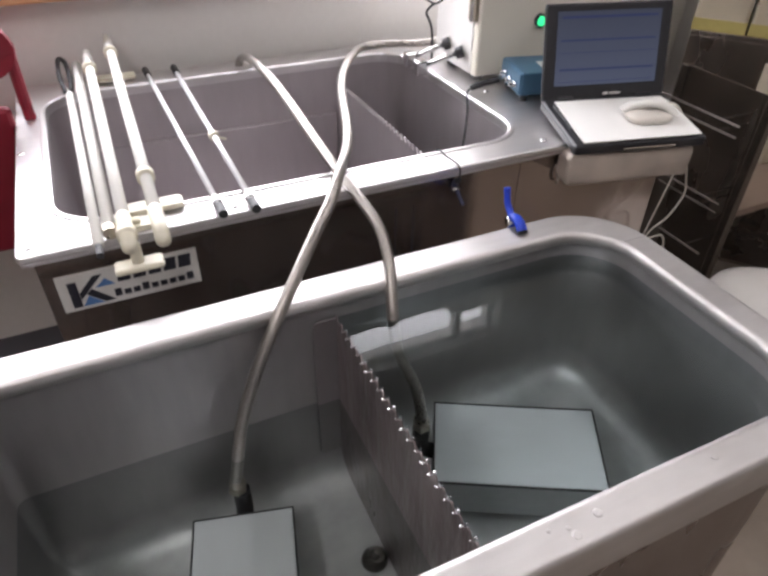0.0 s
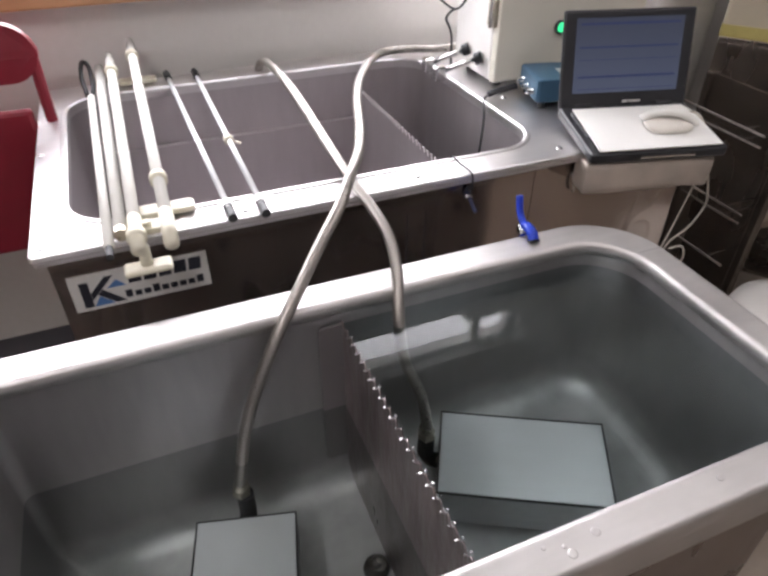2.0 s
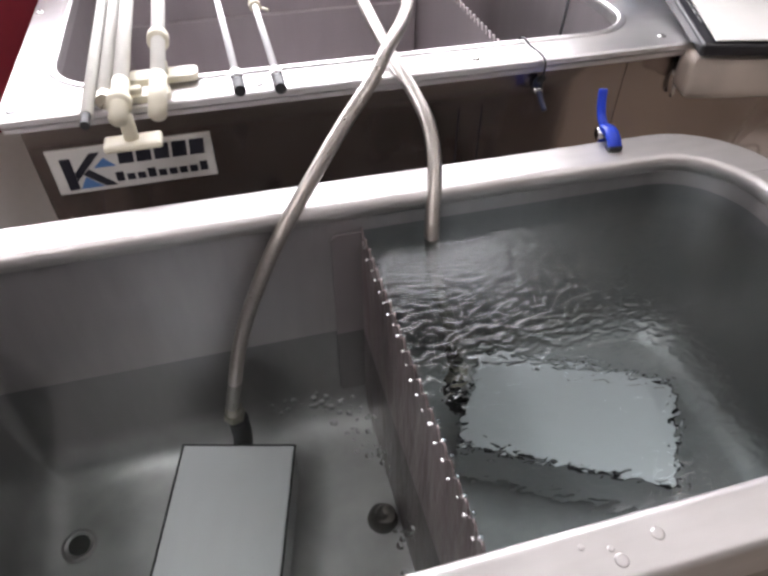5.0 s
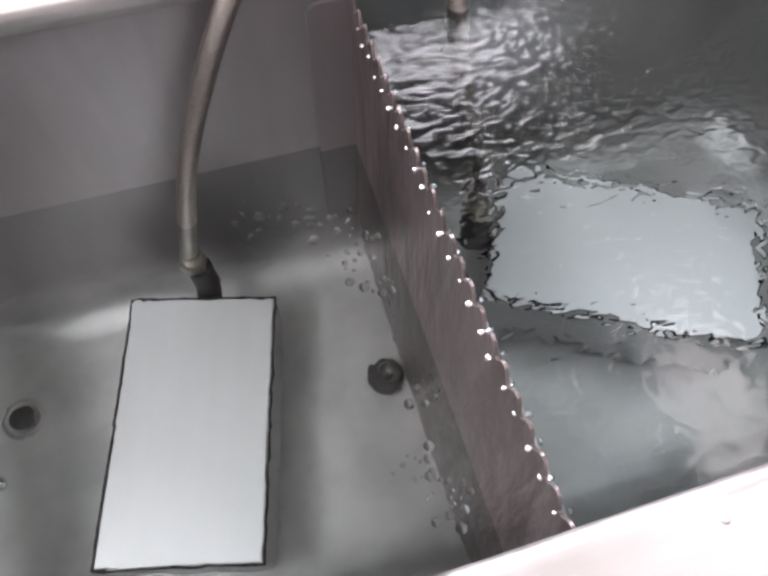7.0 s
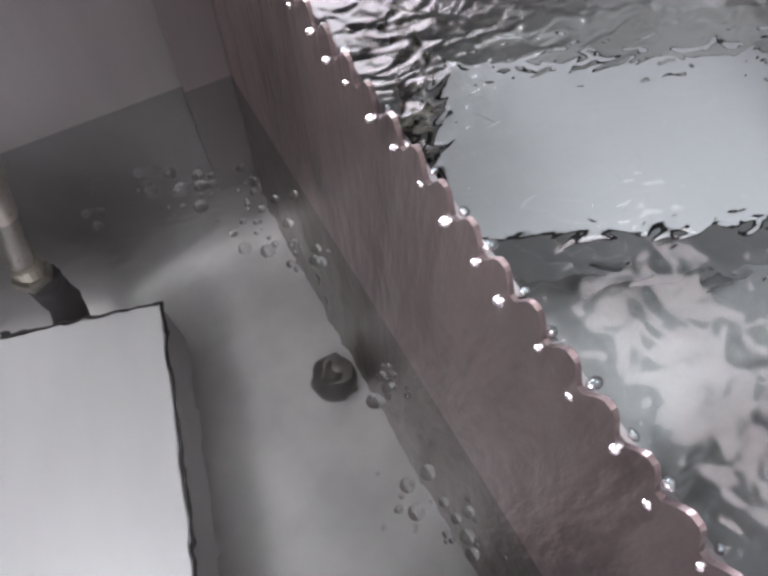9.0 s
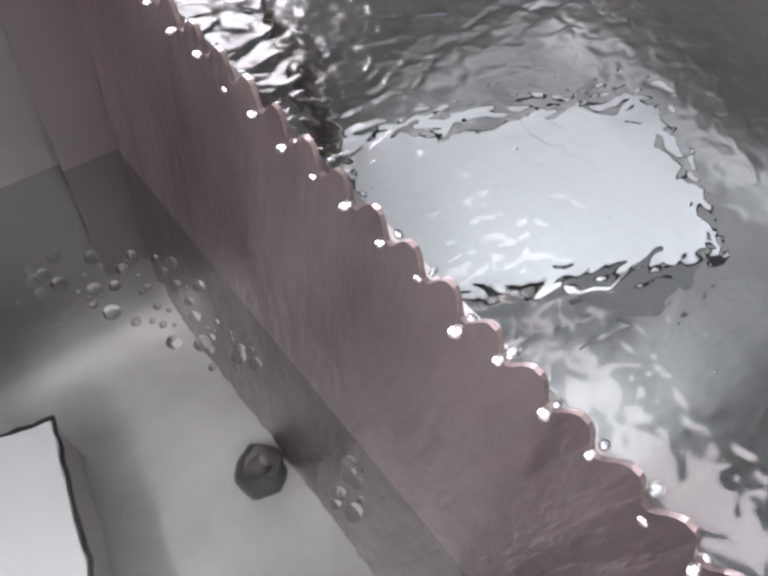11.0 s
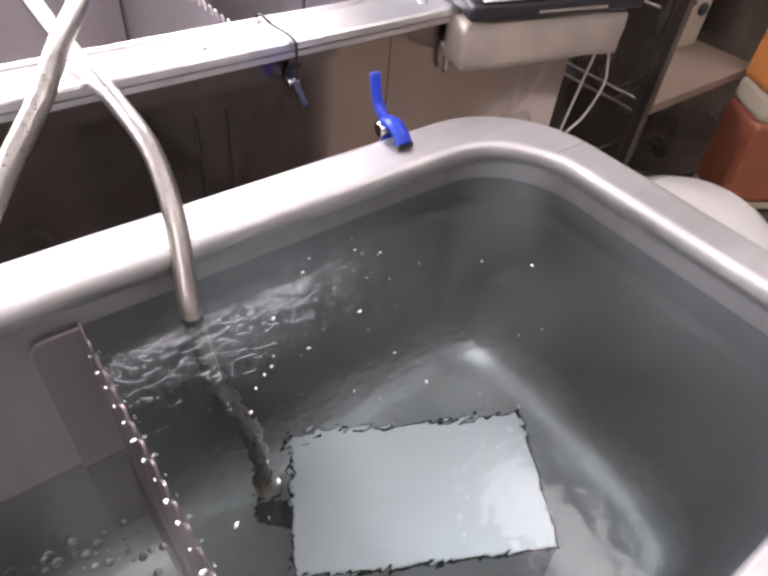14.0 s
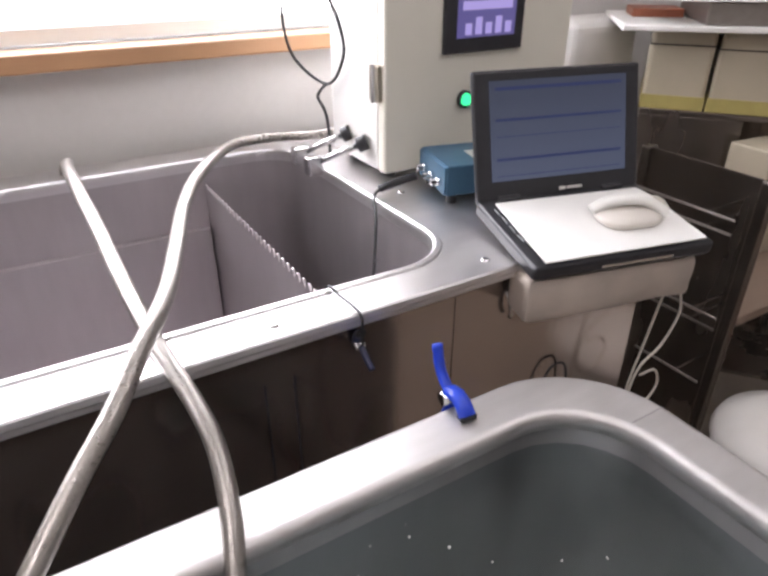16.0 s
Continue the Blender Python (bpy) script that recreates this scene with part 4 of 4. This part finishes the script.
def storage_box(m, w, d, h):
    b = thing("storage_box", "cream storage box with yellow tape along its base", "box", m, group="storage boxes")
    part("body", box(-w / 2, w / 2, -d / 2, d / 2, 0.002, h, 0.008), BINMAT, b)
    part("tape_band", box(-w / 2 - 0.0015, w / 2 + 0.0015, -d / 2 - 0.0015, d / 2 + 0.0015, 0.0, 0.030, 0.001), TAPE, b, "yellow tape band")
    part("lid_seam", box(-w / 2 - 0.0015, w / 2 + 0.0015, -d / 2 - 0.0015, d / 2 + 0.0015, h - 0.035, h - 0.032), DARK, b)
    return b


storage_box(pose(1.391, 1.048, 0.909, 0, 0, -52), 0.13, 0.20, 0.17)
storage_box(pose(1.510, 0.896, 0.909, 0, 0, -52), 0.24, 0.20, 0.165)


def top_stack():
    s = thing("paper_stack", "white trays and loose papers stacked on the boxes", "papers", pose(1.50, 0.93, 1.0795, 0, 0, -42))
    part("tray", box(-0.32, 0.36, -0.16, 0.16, 0, 0.012, 0.003), PAPER, s)
    part("tray", box(-0.05, 0.34, -0.14, 0.14, 0.060, 0.10, 0.006), PAPER, s)
    part("block", box(0.02, 0.18, -0.13, 0.05, 0.0125, 0.045, 0.004), CREAM, s)
    part("block", box(0.20, 0.32, -0.13, 0.10, 0.0125, 0.0595, 0.004), DARK, s)
    part("book", box(-0.28, -0.17, 0.00, 0.10, 0.0125, 0.030, 0.002), CARTON, s)
    part("grey_case", box(-0.16, 0.015, -0.15, 0.10, 0.0125, 0.058, 0.004), RUNNER, s, "grey instrument case")
    part("sheet", box(-0.30, 0.00, -0.165, -0.02, 0.0585, 0.0600, 0.0005), PAPER, s)
    c = thing("white_bin", "tall white rounded plastic bin behind the laptop", "bin", pose(1.285, 1.23, 0))
    part("body", box(-0.115, 0.115, -0.06, 0.058, 0.0, 0.96, 0.03, 4), CREAMSIDE, c, smooth=False)
    part("lid", box(-0.116, 0.116, -0.061, 0.059, 0.93, 1.085, 0.03, 4), CREAMSIDE, c, "rounded white lid")


top_stack()


def low_things():
    d = thing("power_unit", "off-white instrument case with black round sockets", "instrument", pose(1.414, 0.80, 0.6205, 0, 0, -5))
    part("case", box(-0.058, 0.058, -0.05, 0.05, 0.0, 0.24, 0.004), BINMAT, d)
    for x, z, r in ((-0.042, 0.055, 0.010), (-0.046, 0.085, 0.005), (-0.020, 0.105, 0.006), (0.026, 0.085, 0.014), (-0.020, 0.150, 0.008)):
        part("socket", lathe([(r, -0.001), (r, 0.006), (r * 0.6, 0.010)], 16, Matrix.Translation((x, -0.05, z)) @ Matrix.Rotation(radians(90), 4, "X")), BLACK, d, "black round socket")
    b = thing("low_bench", "low brown wooden stand under a plastic can", "stand", pose(1.461, 0.496, 0, 0, 0, -32.7))
    part("top", box(-0.115, 0.115, -0.085, 0.085, 0.32, 0.345, 0.004), SHEET, b)
    for x in (-0.10, 0.10):
        for y in (-0.07, 0.07):
            part("leg", box(x - 0.012, x + 0.012, y - 0.012, y + 0.012, 0, 0.321), SHEET, b)
    o = thing("chemical_can", "brown and amber plastic can with a pale middle band", "can", pose(1.461, 0.496, 0.3455, 0, 0, -32.7))
    part("foot", box(-0.086, 0.086, -0.061, 0.061, 0.0, 0.022, 0.006), BINMAT, o, "pale foot")
    part("body", box(-0.09, 0.09, -0.065, 0.065, 0.020, 0.225, 0.014, 3), CARTON, o)
    part("band", box(-0.088, 0.088, -0.063, 0.063, 0.222, 0.275, 0.012, 3), BINMAT, o, "pale band")
    part("upper_body", box(-0.09, 0.09, -0.065, 0.065, 0.272, 0.46, 0.018, 3), TUBE_ORANGE, o, "amber upper part")
    part("cap", cyl(0.022, 0.022, 0.455, 0.49, 16), TAPE, o)
    s = thing("lidded_tub", "pale plastic tub with a domed lid beside the tank", "tub", pose(1.04, 0.41, 0.0) @ Matrix.Diagonal((0.8, 0.8, 0.94, 1)))
    part("body", lathe([(0.13, 0), (0.15, 0.02), (0.165, 0.50), (0.168, 0.51)], 32), CREAMSIDE, s, smooth=True)
    part("lid", lathe([(0.175, 0.505), (0.178, 0.515), (0.17, 0.535), (0.12, 0.56), (0.04, 0.568), (0.001, 0.569)], 32), CREAMSIDE, s, smooth=True)


low_things()


# ---------- water ----------
def clip_poly(poly, px, py, nx, ny):
    out = []
    for i in range(len(poly)):
        a, b = poly[i], poly[(i + 1) % len(poly)]
        da, db = (a[0] - px) * nx + (a[1] - py) * ny, (b[0] - px) * nx + (b[1] - py) * ny
        if da <= 0:
            out.append(a)
        if da * db < 0:
            t = da / (da - db)
            out.append((a[0] + (b[0] - a[0]) * t, a[1] + (b[1] - a[1]) * t))
    return out


def water_cells(step):
    """Uneven polygon cells, each about step wide, that fill the water surface behind the weir."""
    rng = random.Random(7)
    x0, x1, y0, y1 = 0.0012, OPEN[1] + 0.005, OPEN[2] - 0.005, OPEN[3] + 0.005
    outline = [(max(x, x0), y) for x, y in rrect(x0 - 0.10, x1, y0, y1, 0.09, 6)]
    clean = []
    for q in outline:
        if not clean or abs(q[0] - clean[-1][0]) + abs(q[1] - clean[-1][1]) > 1e-5:
            clean.append(q)
    nx, ny = int((x1 - x0) / step), int((y1 - y0) / step)
    sx, sy = (x1 - x0) / nx, (y1 - y0) / ny
    seeds = {(i, j): (x0 + sx * (i + 0.5 + rng.uniform(-0.42, 0.42)), y0 + sy * (j + 0.5 + rng.uniform(-0.42, 0.42))) for i in range(nx) for j in range(ny)}
    cells = []
    for (i, j), s in seeds.items():
        edge = i < 2 or j < 2 or i > nx - 14 or j > ny - 3
        poly = clean if edge else [(s[0] - 3 * sx, s[1] - 3 * sy), (s[0] + 3 * sx, s[1] - 3 * sy), (s[0] + 3 * sx, s[1] + 3 * sy), (s[0] - 3 * sx, s[1] + 3 * sy)]
        for di in (-1, 0, 1, -2, 2):
            for dj in (-1, 0, 1, -2, 2):
                o = seeds.get((i + di, j + dj))
                if o and (di or dj) and poly:
                    poly = clip_poly(poly, (s[0] + o[0]) / 2, (s[1] + o[1]) / 2, o[0] - s[0], o[1] - s[1])
        if len(poly) > 2:
            cells.append(poly)
    return cells


def build_water():
    w = thing("water_surface", "clear greenish water standing level with the weir", "water", kind="structure")
    out = []
    for poly in water_cells(0.0088):
        cx, cy = sum(q[0] for q in poly) / len(poly), sum(q[1] for q in poly) / len(poly)
        bm = bmesh.new()
        bm.faces.new([bm.verts.new((x - cx, y - cy, 0)) for x, y in poly])
        ob = part("water_facet", bm, WATERMAT, w)
        ob.location = (cx, cy, WATER)
        ob.visible_shadow = False
        out.append((ob, cx, cy))
    p = (OPEN[0], -0.0016, OPEN[2], OPEN[3])
    outline = [(min(x, -0.0016), y) for x, y in rrect(OPEN[0] - 0.005, 0.10, OPEN[2] - 0.005, OPEN[3] + 0.005, (0.09, 0.015), 6)]
    bm = bmesh.new()
    vs = []
    for q in outline:
        if not vs or abs(q[0] - vs[-1][0]) + abs(q[1] - vs[-1][1]) > 1e-5:
            vs.append(q)
    bm.faces.new([bm.verts.new((x, y, 0)) for x, y in vs])
    ob = part("overflow_water", bm, POOLMAT)
    ob.location = (0, 0, POOL)
    ob.visible_shadow = False
    tagged(ob, "shallow clear water in the overflow side", "water", kind="structure")
    return out, ob


FACETS, OVERFLOW = build_water()


def build_beads():
    """Drops and glints in the weir notches as beads, and bubbles drifting on the overflow side."""
    d = thing("overflow_drops", "water drops and glints in the weir notches, as mirror-bright beads", "water", kind="structure")
    beads, rng = [], random.Random(3)
    y = 0.0725 - 2 * 0.01665
    while y < OPEN[3] - 0.01:
        for dx in (-0.0028, 0.0040):
            s = 0.0010 + 0.0009 * rng.random()
            bm = bmesh.new()
            bmesh.ops.create_icosphere(bm, subdivisions=2, radius=s)
            bm.transform(Matrix.Diagonal((0.8 + 0.9 * rng.random(), 0.9 + 0.5 * rng.random(), 0.75, 1)))
            ob = part("water_drop", bm, BEADMAT, d, smooth=True)
            ob.visible_shadow = False
            ob.location = (dx, y, WATER - 0.001)
            beads.append((ob, dx, y, rng.random() * 6.28))
        y += 0.01665
    b = thing("surface_bubbles", "small bubbles drifting on the overflow water", "water", kind="structure")
    bubbles = []
    for k in range(126):
        r = 0.0010 + 0.0040 * rng.random() ** 2.2
        bm = bmesh.new()
        bmesh.ops.create_icosphere(bm, subdivisions=2, radius=r)
        bmesh.ops.delete(bm, geom=[v for v in bm.verts if v.co.z < -0.2 * r], context="VERTS")
        ob = part("bubble", bm, BUBBLEMAT, b, smooth=True)
        ob.visible_shadow = False
        cx, cy = ((-0.072, 0.345), (-0.020, 0.26), (-0.045, 0.10), (-0.115, 0.355), (-0.028, 0.32), (-0.058, 0.325), (-0.02, 0.07), (-0.040, 0.295), (-0.014, 0.16))[k % 9]
        bubbles.append((ob, min(-0.012, cx + rng.gauss(0, 0.009)), min(0.405, max(0.04, cy + rng.gauss(0, 0.011))), rng.random() * 6.28, r))
    f = thing("floating_specks", "tiny pale bubbles floating on the clear water", "water", kind="structure")
    specks = []
    for k in range(44):
        r = 0.0006 + 0.0009 * rng.random() ** 2
        bm = bmesh.new()
        bmesh.ops.create_icosphere(bm, subdivisions=1, radius=r)
        bm.transform(Matrix.Diagonal((1.0 + 1.2 * rng.random(), 1.0, 0.6, 1)))
        ob = part("speck", bm, LABELW, f, smooth=True)
        ob.visible_shadow = False
        specks.append((ob, min(0.40, max(0.02, rng.gauss(0.14, 0.075))), min(0.40, max(0.08, rng.gauss(0.31, 0.06))), rng.random() * 6.28))
    return beads, bubbles, specks


BEADS, BUBBLES, SPECKS = build_beads()


# ---------- what moves ----------
def swell(t):
    """How rough the water is."""
    if t < 2.1:
        return 0.0
    if t < 2.9:
        return (t - 2.1) * 1.375
    if t < 12.0:
        return 1.1
    return max(0.34, 1.1 - 0.34 * (t - 12.0))


def wave_set():
    rng = random.Random(11)
    out = []
    for k in range(12):
        number = rng.uniform(40, 80) if k < 6 else rng.uniform(80, 120)
        out.append((number, rng.uniform(0, 2 * math.pi), rng.uniform(0, 2 * math.pi), rng.uniform(4, 11), 1.0 if k < 5 else 0.75))
    return out


WAVES = wave_set()


def motions():
    times = [0.0, 2.0] + [2.25 + 0.25 * k for k in range(56)]
    for ob, cx, cy in FACETS:
        far = math.hypot(cx - 0.27, cy - 0.15)
        lift = 0.00018 + 0.00085 * math.exp(-((cx - 0.09) ** 2 + (cy - 0.36) ** 2) / 0.045) + 0.00022 * math.exp(-((cx - 0.24) ** 2 + (cy - 0.12) ** 2) / 0.016)
        rows = []
        for t in times:
            on = swell(t) * max(0.0, min(1.0, (t - 2.1 - far * 1.8) / 0.35))
            gx = gy = h = 0.0
            amp = 0.0062 * on
            if on > 0:
                for k, way, ph, sp, w in WAVES:
                    a = k * (cx * math.cos(way) + cy * math.sin(way)) + ph - sp * t
                    c = amp * w * math.cos(a)
                    gx += c * math.cos(way)
                    gy += c * math.sin(way)
                    h += 0.4 * amp * w * math.sin(a) / k
            rows.append((t, pose(cx, cy, WATER + lift * on + h, math.degrees(math.atan(gy)), -math.degrees(math.atan(gx)), 0)))
        walk(ob, rows)
    walk(OVERFLOW, [(t, pose(0, 0, POOL + lift)) for t, lift in ((0.0, 0.0), (4.0, 0.0), (6.5, 0.0006), (8.5, 0.0009), (12.5, 0.0009), (16.0, 0.0006))])
    for ob, x, y, ph in BEADS:
        walk(ob, [(t, pose(x - 0.0010 * swell(t) * (1 + math.sin(ph + 9 * t)), y + 0.0012 * math.sin(ph + 7 * t) * swell(t), WATER - 0.001 - 0.0015 * swell(t) * (1 + math.sin(ph * 2 + 8 * t)))) for t in [0.0, 2.0] + [2.5 + 0.5 * k for k in range(28)]])
    for ob, x, y, ph, r in BUBBLES:
        rows = []
        for t in (0.0, 2.5, 4.0, 5.5, 6.5, 7.5, 8.5, 9.5, 10.5, 11.5, 12.5, 13.5, 14.5, 16.0):
            up = min(1.0, max(0.0, (t - 4.0) / 1.5))
            rows.append((t, pose(x - 0.004 * up * math.sin(ph + t), y + 0.006 * up * math.cos(ph + 0.7 * t), (PAN - 0.02) * (1 - up) + (POOL + 0.0004) * up)))
        walk(ob, rows)
    for ob, x, y, ph in SPECKS:
        rows = []
        for t in (0.0, 10.0, 11.0, 12.0, 12.6, 13.5, 14.5, 15.25, 16.0):
            up = min(1.0, max(0.0, (t - 10.0) / 2.6))
            rows.append((t, pose(x - 0.004 * up * math.sin(ph + t), y + 0.004 * up * math.cos(ph + 0.8 * t), (PAN + 0.002) * (1 - up) + (WATER + 0.0009) * up, 0, 0, math.degrees(ph) % 80)))
        walk(ob, rows)


motions()
